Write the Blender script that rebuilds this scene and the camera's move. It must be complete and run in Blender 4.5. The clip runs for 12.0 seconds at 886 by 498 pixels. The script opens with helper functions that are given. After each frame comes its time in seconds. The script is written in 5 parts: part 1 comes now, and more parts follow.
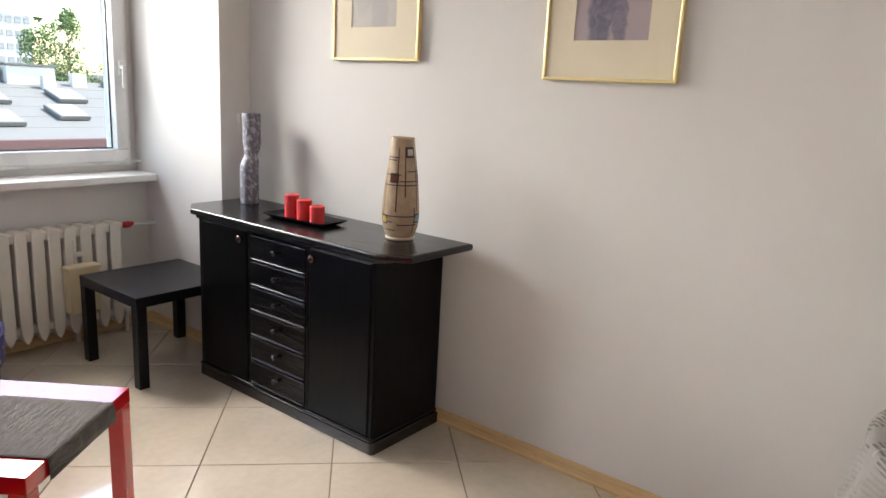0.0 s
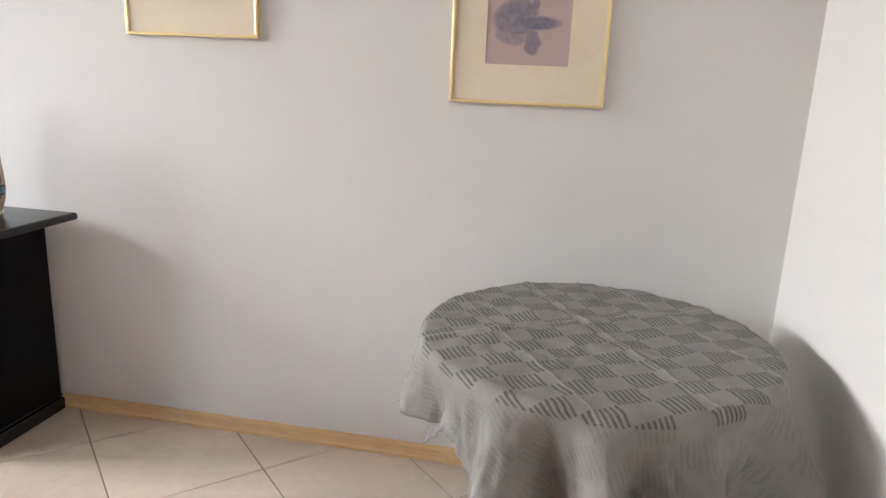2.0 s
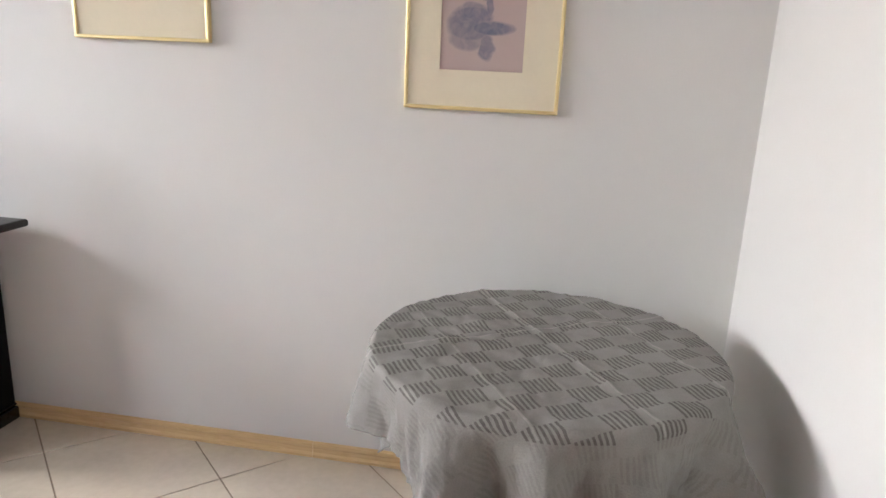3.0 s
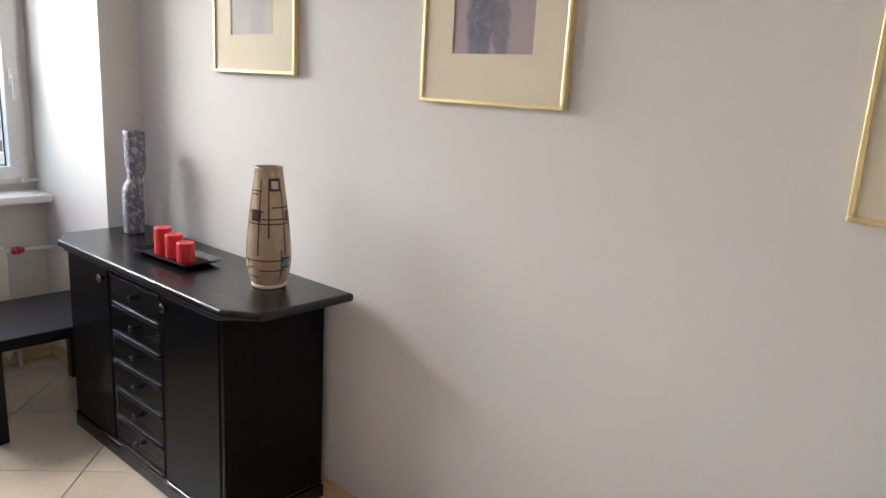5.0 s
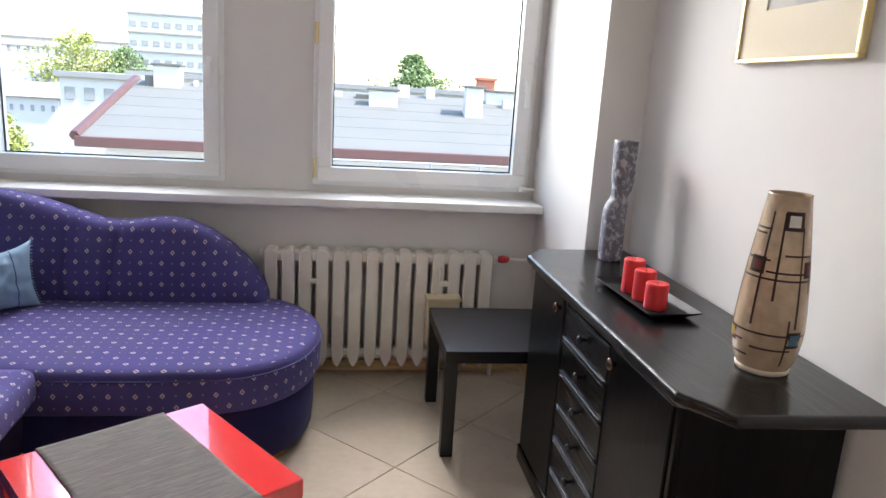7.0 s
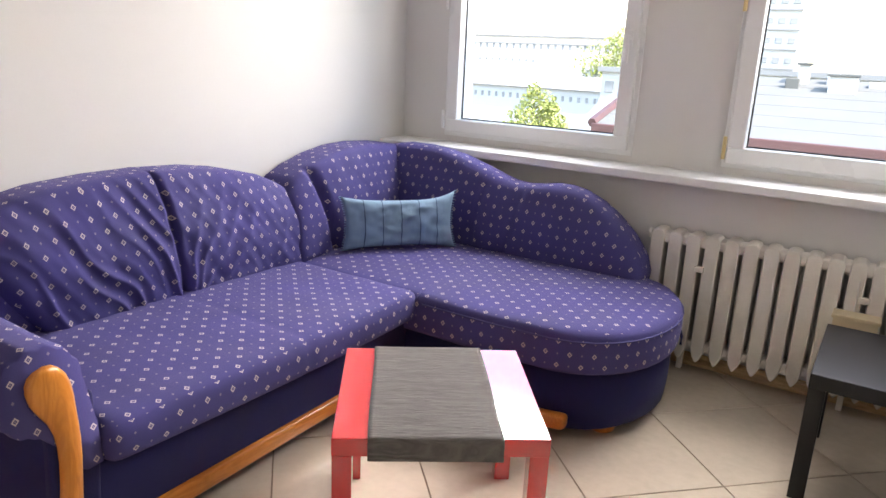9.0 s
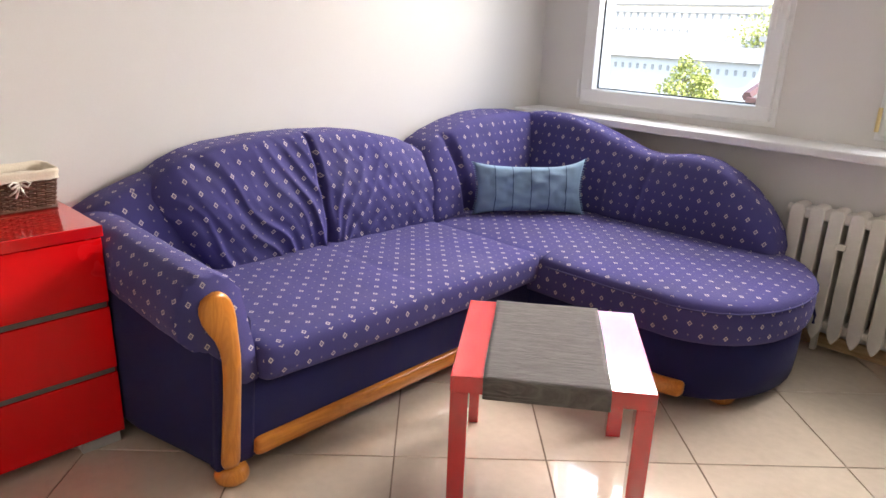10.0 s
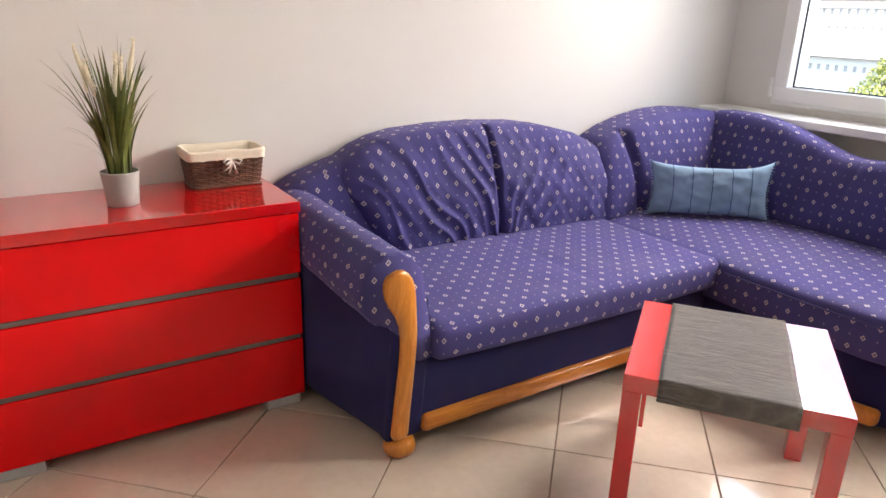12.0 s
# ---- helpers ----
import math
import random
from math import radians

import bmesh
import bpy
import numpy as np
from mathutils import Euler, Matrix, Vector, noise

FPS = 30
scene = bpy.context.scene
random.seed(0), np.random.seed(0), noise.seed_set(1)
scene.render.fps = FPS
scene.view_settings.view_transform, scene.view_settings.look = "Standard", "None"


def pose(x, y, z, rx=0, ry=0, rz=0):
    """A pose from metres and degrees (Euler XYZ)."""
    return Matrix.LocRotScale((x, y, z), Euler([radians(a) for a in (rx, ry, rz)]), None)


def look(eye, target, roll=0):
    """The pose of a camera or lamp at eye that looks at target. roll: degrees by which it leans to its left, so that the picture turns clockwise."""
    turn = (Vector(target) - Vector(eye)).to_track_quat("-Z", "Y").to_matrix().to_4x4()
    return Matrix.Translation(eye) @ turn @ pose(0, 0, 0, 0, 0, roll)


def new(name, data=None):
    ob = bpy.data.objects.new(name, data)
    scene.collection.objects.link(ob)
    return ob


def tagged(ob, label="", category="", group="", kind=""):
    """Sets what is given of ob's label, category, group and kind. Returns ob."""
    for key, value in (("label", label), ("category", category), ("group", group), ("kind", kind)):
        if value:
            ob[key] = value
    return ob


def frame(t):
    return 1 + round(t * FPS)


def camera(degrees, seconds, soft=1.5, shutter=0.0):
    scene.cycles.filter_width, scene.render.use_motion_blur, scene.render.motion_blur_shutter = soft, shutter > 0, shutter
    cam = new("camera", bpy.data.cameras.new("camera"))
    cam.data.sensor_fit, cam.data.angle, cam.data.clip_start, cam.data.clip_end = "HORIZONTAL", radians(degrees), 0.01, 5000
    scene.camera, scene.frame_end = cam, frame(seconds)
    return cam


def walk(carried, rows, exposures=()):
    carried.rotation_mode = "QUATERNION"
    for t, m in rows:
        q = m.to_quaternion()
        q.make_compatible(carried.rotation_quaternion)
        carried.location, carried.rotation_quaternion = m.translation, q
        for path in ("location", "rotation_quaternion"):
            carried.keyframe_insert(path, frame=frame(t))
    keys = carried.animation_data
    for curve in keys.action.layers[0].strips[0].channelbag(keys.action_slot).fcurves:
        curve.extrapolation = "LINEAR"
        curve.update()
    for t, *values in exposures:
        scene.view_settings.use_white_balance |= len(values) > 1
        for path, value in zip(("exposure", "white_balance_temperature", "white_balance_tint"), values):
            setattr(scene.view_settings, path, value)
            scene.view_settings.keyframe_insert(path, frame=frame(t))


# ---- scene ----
cam = camera(65.0, 12.0)
PATH = [
    (0, (-2.297, 0.045, 1.437), (-0.755, 1.24, 0.999), 3.0),
    (0.5, (-2.308, -0.01, 1.41), (-0.6, 0.933, 0.972), 3.0),
    (1, (-2.32, -0.069, 1.412), (-0.512, 0.652, 0.953), 2.7),
    (1.5, (-2.322, -0.126, 1.411), (-0.449, 0.388, 0.933), 2.5),
    (2, (-2.314, -0.218, 1.419), (-0.411, 0.147, 0.927), 2.5),
    (2.5, (-2.315, -0.293, 1.412), (-0.405, 0.011, 0.901), 2.5),
    (2.7, (-2.308, -0.308, 1.431), (-0.398, -0.014, 0.916), 2.6),
    (4.3, (-1.822, -0.123, 1.518), (-0.077, 0.753, 1.086), 3.1),
    (4.5, (-1.735, -0.1, 1.532), (-0.068, 0.917, 1.099), 3.2),
    (5, (-1.586, -0.05, 1.536), (-0.093, 1.206, 1.092), 3.3),
    (5.5, (-1.503, 0.074, 1.522), (-0.229, 1.554, 1.086), 3.5),
    (6, (-1.416, 0.24, 1.5), (-0.431, 1.929, 1.077), 3.6),
    (6.5, (-1.268, 0.38, 1.476), (-0.617, 2.222, 1.045), 3.6),
    (7, (-1.176, 0.504, 1.433), (-0.879, 2.431, 0.986), 3.5),
    (7.5, (-1.085, 0.655, 1.403), (-1.081, 2.604, 0.954), 3.4),
    (7.7, (-1.016, 0.707, 1.389), (-1.161, 2.651, 0.943), 3.3),
    (9.3, (-0.617, 0.615, 1.358), (-1.765, 2.153, 0.794), 2.3),
    (9.5, (-0.594, 0.592, 1.351), (-1.794, 2.083, 0.771), 2.1),
    (10, (-0.544, 0.558, 1.359), (-1.864, 1.925, 0.737), 2.0),
    (10.5, (-0.581, 0.539, 1.333), (-1.996, 1.798, 0.693), 1.9),
    (11, (-0.589, 0.511, 1.33), (-2.047, 1.721, 0.69), 1.9),
    (11.5, (-0.586, 0.486, 1.338), (-2.097, 1.632, 0.701), 2.0),
    (12, (-0.578, 0.485, 1.338), (-2.167, 1.516, 0.696), 1.9),
]
walk(cam, [(t, look(eye, target, roll)) for t, eye, target, roll in PATH], [(0, 2.92, 6450, 10), (1, 3.13, 6280, 10), (2.5, 3.22, 5950, 10), (4.5, 2.95, 6080, 10), (5.5, 2.80, 6350, 10), (7.5, 3.03, 6150, 12), (9.5, 3.2, 6600, 13), (10.5, 3.2, 6700, 14), (12, 3.25, 6750, 14)])

# ---- light ----
world = bpy.data.worlds.new("sky_world")
scene.world = world
world.use_nodes = True
wn = world.node_tree
sky = wn.nodes.new("ShaderNodeTexSky")
sky.sky_type = 'NISHITA'
sky.sun_disc = False
sky.sun_elevation = radians(52)
sky.sun_rotation = radians(104)
sky.air_density = 1.5
wn.links.new(sky.outputs[0], wn.nodes["Background"].inputs[0])
wn.nodes["Background"].inputs[1].default_value = 0.15

sun_data = bpy.data.lights.new("sun", 'SUN')
sun_data.energy, sun_data.angle, sun_data.color = 2.2, radians(0.5), (1.0, 0.95, 0.88)
sun = new("sun", sun_data)
az, el = radians(104), radians(52)
sun.matrix_world = look((math.sin(az) * math.cos(el) * 50, math.cos(az) * math.cos(el) * 50, math.sin(el) * 50), (0, 0, 0))

# daylight in the upper part of each window opening
for cx, w, power in ((-2.255, 0.88, 2.35), (-0.82, 0.80, 2.6)):
    ld = bpy.data.lights.new("window_daylight", 'AREA')
    ld.shape, ld.size, ld.size_y, ld.energy = 'RECTANGLE', w, 0.58, power
    ld.color = (1.0, 0.94, 0.87)
    ld.spread = radians(96)
    lo = new("window_daylight", ld)
    lo.matrix_world = look((cx, 4.24, 2.00), (cx, 0.7, 0.4))

# ---- materials ----
def mat(name, color, rough=0.5, metal=0.0, var=0.06, scale=6.0, bump=0.0, bscale=80.0, coat=0.0, spec=0.5, fine=0.5):
    """A surface with colour variation at two scales and a fine relief."""
    m = bpy.data.materials.new(name)
    m.use_nodes = True
    nt = m.node_tree
    N, L = nt.nodes, nt.links
    b = N["Principled BSDF"]
    b.inputs["Roughness"].default_value = rough
    b.inputs["Metallic"].default_value = metal
    b.inputs["Coat Weight"].default_value = coat
    b.inputs["Coat Roughness"].default_value = 0.04
    b.inputs["Specular IOR Level"].default_value = spec
    tc = N.new("ShaderNodeTexCoord")
    n1 = N.new("ShaderNodeTexNoise")
    n1.inputs["Scale"].default_value = scale
    n1.inputs["Detail"].default_value = 5
    L.new(tc.outputs["Object"], n1.inputs["Vector"])
    n2 = N.new("ShaderNodeTexNoise")
    n2.inputs["Scale"].default_value = bscale
    n2.inputs["Detail"].default_value = 3
    L.new(tc.outputs["Object"], n2.inputs["Vector"])
    mix = N.new("ShaderNodeMath")
    mix.operation = 'MULTIPLY_ADD'
    L.new(n2.outputs[0], mix.inputs[0])
    mix.inputs[1].default_value = fine
    L.new(n1.outputs[0], mix.inputs[2])
    rr = N.new("ShaderNodeMapRange")
    L.new(mix.outputs[0], rr.inputs[0])
    rr.inputs[1].default_value, rr.inputs[2].default_value = 0.3, 0.3 + 0.4 + fine * 0.5
    rr.inputs[3].default_value, rr.inputs[4].default_value = 1 - var, 1 + var
    hsv = N.new("ShaderNodeHueSaturation")
    hsv.inputs["Color"].default_value = (*color, 1)
    L.new(rr.outputs[0], hsv.inputs["Value"])
    L.new(hsv.outputs[0], b.inputs["Base Color"])
    r2 = N.new("ShaderNodeMapRange")
    L.new(n1.outputs[0], r2.inputs[0])
    r2.inputs[1].default_value, r2.inputs[2].default_value = 0.3, 0.7
    r2.inputs[3].default_value, r2.inputs[4].default_value = rough * 0.85, min(1, rough * 1.15)
    L.new(r2.outputs[0], b.inputs["Roughness"])
    if bump:
        bp = N.new("ShaderNodeBump")
        bp.inputs["Strength"].default_value = bump
        bp.inputs["Distance"].default_value = 0.004
        L.new(n2.outputs[0], bp.inputs["Height"])
        L.new(bp.outputs[0], b.inputs["Normal"])
    return m


def bsdf(m):
    return m.node_tree.nodes["Principled BSDF"]


def wood(name, dark, light, rough=0.4, scale=3.0, stretch=(1, 12, 12), bump=0.15, coat=0.0, spec=0.4):
    """Grain of long bands, with pores in the relief."""
    m = bpy.data.materials.new(name)
    m.use_nodes = True
    nt = m.node_tree
    N, L = nt.nodes, nt.links
    b = N["Principled BSDF"]
    b.inputs["Roughness"].default_value = rough
    b.inputs["Coat Weight"].default_value = coat
    b.inputs["Specular IOR Level"].default_value = spec
    tc = N.new("ShaderNodeTexCoord")
    mp = N.new("ShaderNodeMapping")
    mp.inputs["Scale"].default_value = stretch
    L.new(tc.outputs["Object"], mp.inputs["Vector"])
    n1 = N.new("ShaderNodeTexNoise")
    n1.inputs["Scale"].default_value = scale
    n1.inputs["Detail"].default_value = 6
    n1.inputs["Distortion"].default_value = 1.2
    L.new(mp.outputs[0], n1.inputs["Vector"])
    w = N.new("ShaderNodeMath")
    w.operation = 'MULTIPLY'
    L.new(n1.outputs[0], w.inputs[0])
    w.inputs[1].default_value = 9.0
    s = N.new("ShaderNodeMath")
    s.operation = 'PINGPONG'
    L.new(w.outputs[0], s.inputs[0])
    s.inputs[1].default_value = 1.0
    cr = N.new("ShaderNodeMix")
    cr.data_type = 'RGBA'
    cr.inputs[6].default_value = (*dark, 1)
    cr.inputs[7].default_value = (*light, 1)
    L.new(s.outputs[0], cr.inputs[0])
    L.new(cr.outputs[2], b.inputs["Base Color"])
    bp = N.new("ShaderNodeBump")
    bp.inputs["Strength"].default_value = bump
    bp.inputs["Distance"].default_value = 0.002
    L.new(s.outputs[0], bp.inputs["Height"])
    L.new(bp.outputs[0], b.inputs["Normal"])
    return m


def math_node(nt, op, a, b=None, c=None):
    n = nt.nodes.new("ShaderNodeMath")
    n.operation = op
    for i, v in enumerate((a, b, c)):
        if v is None:
            continue
        if isinstance(v, (int, float)):
            n.inputs[i].default_value = v
        else:
            nt.links.new(v, n.inputs[i])
    return n.outputs[0]


def diamond_fabric(name, ground, mark):
    """Upholstery with rows of small outlined diamonds, every second row shifted by half a step."""
    m = mat(name, ground, 0.85, var=0.18, scale=5, bump=0.35, bscale=420, spec=0.25)
    nt = m.node_tree
    N, L = nt.nodes, nt.links
    b = N["Principled BSDF"]
    b.inputs["Sheen Weight"].default_value = 0.12
    b.inputs["Sheen Roughness"].default_value = 0.4
    b.inputs["Sheen Tint"].default_value = (0.75, 0.68, 1.0, 1)
    uv = N.new("ShaderNodeUVMap")
    sp = N.new("ShaderNodeSeparateXYZ")
    L.new(uv.outputs[0], sp.inputs[0])
    P, Q = 0.087, 0.090
    masks = []
    for du, dv in ((0, 0), (0.5, 0.5)):
        u = math_node(nt, 'ADD', math_node(nt, 'DIVIDE', sp.outputs[0], P), du)
        v = math_node(nt, 'ADD', math_node(nt, 'DIVIDE', sp.outputs[1], Q), dv)
        u = math_node(nt, 'ABSOLUTE', math_node(nt, 'SUBTRACT', math_node(nt, 'FRACT', u), 0.5))
        v = math_node(nt, 'ABSOLUTE', math_node(nt, 'SUBTRACT', math_node(nt, 'FRACT', v), 0.5))
        d = math_node(nt, 'ADD', math_node(nt, 'MULTIPLY', u, P / 0.0088), math_node(nt, 'MULTIPLY', v, Q / 0.0105))
        ring = math_node(nt, 'LESS_THAN', math_node(nt, 'ABSOLUTE', math_node(nt, 'SUBTRACT', d, 0.80)), 0.24)
        dot = math_node(nt, 'MULTIPLY', math_node(nt, 'LESS_THAN', d, 0.26), 0.5)
        # faint small marks half way between the diamonds
        u2 = math_node(nt, 'SUBTRACT', 0.5, u)
        d2 = math_node(nt, 'ADD', math_node(nt, 'MULTIPLY', u2, P / 0.004), math_node(nt, 'MULTIPLY', v, Q / 0.005))
        faint = math_node(nt, 'MULTIPLY', math_node(nt, 'LESS_THAN', d2, 1.0), 0.30)
        masks.append(math_node(nt, 'MAXIMUM', math_node(nt, 'MAXIMUM', ring, dot), faint))
    k = math_node(nt, 'MULTIPLY', math_node(nt, 'MAXIMUM', masks[0], masks[1]), 0.85)
    mx = N.new("ShaderNodeMix")
    mx.data_type = 'RGBA'
    L.new(k, mx.inputs[0])
    old = b.inputs["Base Color"].links[0].from_socket
    L.new(old, mx.inputs[6])
    mx.inputs[7].default_value = (*mark, 1)
    L.new(mx.outputs[2], b.inputs["Base Color"])
    return m


M = {}
M["wall"] = mat("wall_paint", (0.71, 0.69, 0.665), 0.75, var=0.025, scale=1.5, bump=0.08, bscale=160, spec=0.3)
M["ceiling"] = mat("ceiling_paint", (0.70, 0.70, 0.68), 0.85, var=0.02, bump=0.06, bscale=120)
M["tile"] = mat("floor_tile", (0.60, 0.520, 0.415), 0.12, var=0.12, scale=3.5, bscale=30, spec=0.5, bump=0.003, coat=1.0)
bsdf(M["tile"]).inputs["Coat IOR"].default_value = 1.75
bsdf(M["tile"]).inputs["Coat Roughness"].default_value = 0.02
def per_piece(m, spread):
    """Small differences from piece to piece."""
    nt = m.node_tree
    info = nt.nodes.new("ShaderNodeObjectInfo")
    hsv = next(n for n in nt.nodes if n.type == 'HUE_SAT')
    old = hsv.inputs["Value"].links[0].from_socket
    v = math_node(nt, 'MULTIPLY', old, math_node(nt, 'MULTIPLY_ADD', info.outputs["Random"], spread, 1 - spread / 2))
    nt.links.new(v, hsv.inputs["Value"])
per_piece(M["tile"], 0.07)
M["grout"] = mat("grout", (0.20, 0.15, 0.11), 0.9, var=0.2, scale=20)
M["skirting"] = wood("skirting_wood", (0.62, 0.43, 0.21), (0.68, 0.49, 0.26), 0.35, 4, (14, 1, 14), 0.1)
M["skirting_x"] = wood("skirting_wood_x", (0.62, 0.43, 0.21), (0.68, 0.49, 0.26), 0.35, 4, (1, 14, 14), 0.1)
M["upvc"] = mat("white_upvc", (0.80, 0.80, 0.79), 0.3, var=0.03, scale=4)
M["gasket"] = mat("rubber_gasket", (0.03, 0.03, 0.03), 0.6)
M["sill"] = mat("sill_paint", (0.80, 0.80, 0.79), 0.35, var=0.04, scale=5, bump=0.05)
M["brass"] = mat("yellowed_plastic", (0.72, 0.58, 0.28), 0.4)
M["fabric"] = diamond_fabric("sofa_fabric", (0.054, 0.047, 0.168), (0.60, 0.52, 0.48))
M["navy"] = mat("navy_fabric", (0.015, 0.0145, 0.072), 0.9, var=0.2, scale=9, bump=0.4, bscale=380, spec=0.2)
bsdf(M["navy"]).inputs["Sheen Weight"].default_value = 0.04
M["piping"] = mat("piping_fabric", (0.055, 0.05, 0.17), 0.85, bump=0.3, bscale=300)
M["oak"] = wood("honey_wood", (0.49, 0.170, 0.019), (0.60, 0.225, 0.030), 0.28, 3, (7, 7, 1.2), 0.1, 0.3)
M["oak_y"] = wood("honey_wood_long", (0.49, 0.170, 0.019), (0.60, 0.225, 0.030), 0.28, 3, (9, 1, 9), 0.1, 0.3)
M["red"] = mat("red_lacquer", (0.60, 0.004, 0.006), 0.12, var=0.02, scale=1, coat=1.0, bscale=200, bump=0.01)
bsdf(M["red"]).inputs["Coat IOR"].default_value = 1.7
M["red_front"] = mat("red_lacquer_front", (0.74, 0.003, 0.005), 0.26, var=0.02, scale=1.0, coat=0.0, spec=0.25, bscale=200, bump=0.004)
M["strip"] = mat("grey_handle_strip", (0.16, 0.13, 0.12), 0.35, metal=0.4)
M["pad"] = mat("grey_foot", (0.45, 0.44, 0.42), 0.4)
M["black_lack"] = mat("black_foil", (0.004, 0.004, 0.006), 0.3, var=0.1, scale=1.0, bscale=200, bump=0.01, spec=0.35)
M["ash_y"] = wood("black_ash_long", (0.003, 0.003, 0.0035), (0.006, 0.006, 0.0065), 0.24, 1.3, (5, 0.9, 5), 0.34, 0.0, 0.6)
M["ash_z"] = wood("black_ash_upright", (0.002, 0.002, 0.0025), (0.0040, 0.0040, 0.0045), 0.28, 2, (8, 8, 0.9), 0.05, 0.0, 0.14)
M["ash_front"] = wood("black_ash_front", (0.002, 0.002, 0.0025), (0.0045, 0.0045, 0.005), 0.24, 2.0, (6, 1.0, 6), 0.45, 0.0, 0.25)
M["knob_metal"] = mat("aged_copper_knob", (0.13, 0.085, 0.075), 0.18, metal=0.9, var=0.3, scale=90)
M["black_plastic"] = mat("black_knob", (0.015, 0.015, 0.016), 0.25)
M["runner"] = wood("grey_ribbed_runner_cloth", (0.115, 0.105, 0.100), (0.175, 0.162, 0.153), 0.9, 5, (1.0, 20, 3), 0.7, 0.0, 0.2)
M["rad"] = mat("radiator_enamel", (0.74, 0.70, 0.63), 0.4, var=0.05, scale=8, bump=0.05)
M["valve_red"] = mat("valve_red", (0.45, 0.02, 0.02), 0.4)
M["pipe"] = mat("painted_pipe", (0.72, 0.70, 0.66), 0.4)
M["pine"] = wood("pale_pine", (0.60, 0.42, 0.22), (0.72, 0.55, 0.32), 0.5, 5, (10, 10, 1), 0.1)
M["gold"] = mat("gold_frame", (0.80, 0.66, 0.34), 0.34, metal=0.6, var=0.03, scale=3)
M["mount"] = mat("cream_mount", (0.74, 0.66, 0.50), 0.8, var=0.03, scale=5)
M["candle"] = mat("red_wax", (0.68, 0.035, 0.04), 0.45, var=0.07, scale=15)
bsdf(M["candle"]).inputs["Subsurface Weight"].default_value = 0.15
bsdf(M["candle"]).inputs["Subsurface Radius"].default_value = (0.02, 0.004, 0.004)
M["wick"] = mat("wick", (0.25, 0.2, 0.16), 0.9)
M["tray"] = mat("black_tray", (0.008, 0.008, 0.011), 0.45, spec=0.2)
M["pillow"] = mat("pale_blue_cotton", (0.21, 0.315, 0.44), 0.9, var=0.06, scale=14, bump=0.35, bscale=320, spec=0.2)
M["pillow_stripe"] = mat("dark_blue_thread", (0.05, 0.09, 0.17), 0.9)
M["pot"] = mat("pale_grey_pot", (0.34, 0.33, 0.31), 0.6, var=0.06, scale=20, bump=0.1)
M["soil"] = mat("dark_moss", (0.05, 0.06, 0.025), 0.95, var=0.4, scale=60, bump=0.6)
M["leaf"] = mat("grass_blade", (0.085, 0.105, 0.018), 0.5, var=0.5, scale=14)
M["plume"] = mat("cream_plume", (0.80, 0.72, 0.56), 0.9, var=0.12, scale=60, bump=0.5, bscale=300)
M["wicker"] = mat("brown_wicker", (0.100, 0.045, 0.026), 0.5, var=0.6, scale=30)
M["linen"] = mat("cream_linen", (0.74, 0.66, 0.53), 0.9, var=0.06, scale=16, bump=0.3, bscale=240)
M["white_plastic"] = mat("white_plastic", (0.78, 0.75, 0.68), 0.35, var=0.03)
M["dark_table_leg"] = mat("dark_wood_leg", (0.05, 0.035, 0.025), 0.5)

g = bpy.data.materials.new("window_glass")
g.use_nodes = True
gb = bsdf(g)
gb.inputs["Transmission Weight"].default_value = 1.0
gb.inputs["Roughness"].default_value = 0.0
gb.inputs["IOR"].default_value = 1.05
M["glass"] = g

# ---- building helpers ----
def part(name, bm, material, parent=None, label="", smooth=False):
    me = bpy.data.meshes.new(name)
    bm.normal_update()
    if smooth:
        for f in bm.faces:
            f.smooth = True
    bm.to_mesh(me)
    bm.free()
    me.materials.append(material)
    ob = new(name, me)
    if parent is not None:
        ob.parent = parent
    if label:
        ob["label"] = label
    return ob


def thing(name, label, category, group="", at=(0, 0, 0), turn=0):
    ob = new(name)
    ob.empty_display_size = 0.05
    ob.matrix_world = pose(*at, 0, 0, turn)
    return tagged(ob, label, category, group)


def structure(ob, label="", category=""):
    return tagged(ob, label, category, kind="structure")


def add_box(bm, lo, hi, bevel=0.0, seg=2):
    r = bmesh.ops.create_cube(bm, size=1.0)
    vs = r["verts"]
    for v in vs:
        v.co = Vector([lo[i] + (v.co[i] + 0.5) * (hi[i] - lo[i]) for i in range(3)])
    if bevel:
        es = list({e for v in vs for e in v.link_edges})
        bmesh.ops.bevel(bm, geom=es, offset=bevel, segments=seg, profile=0.5, affect='EDGES')
    return bm


def box(lo, hi, bevel=0.0, seg=2):
    return add_box(bmesh.new(), lo, hi, bevel, seg)


def prism(poly, z0, z1, bevel=0.0, seg=2):
    """An upright prism over a plan polygon."""
    bm = bmesh.new()
    lo = [bm.verts.new((x, y, z0)) for x, y in poly]
    hi = [bm.verts.new((x, y, z1)) for x, y in poly]
    bm.faces.new(hi)
    bm.faces.new(lo[::-1])
    n = len(poly)
    for i in range(n):
        bm.faces.new((lo[i], lo[(i + 1) % n], hi[(i + 1) % n], hi[i]))
    bmesh.ops.recalc_face_normals(bm, faces=bm.faces)
    if bevel:
        es = [e for e in bm.edges if abs(e.verts[0].co.z - e.verts[1].co.z) < 1e-6]
        bmesh.ops.bevel(bm, geom=es, offset=bevel, segments=seg, profile=0.5, affect='EDGES')
    return bm


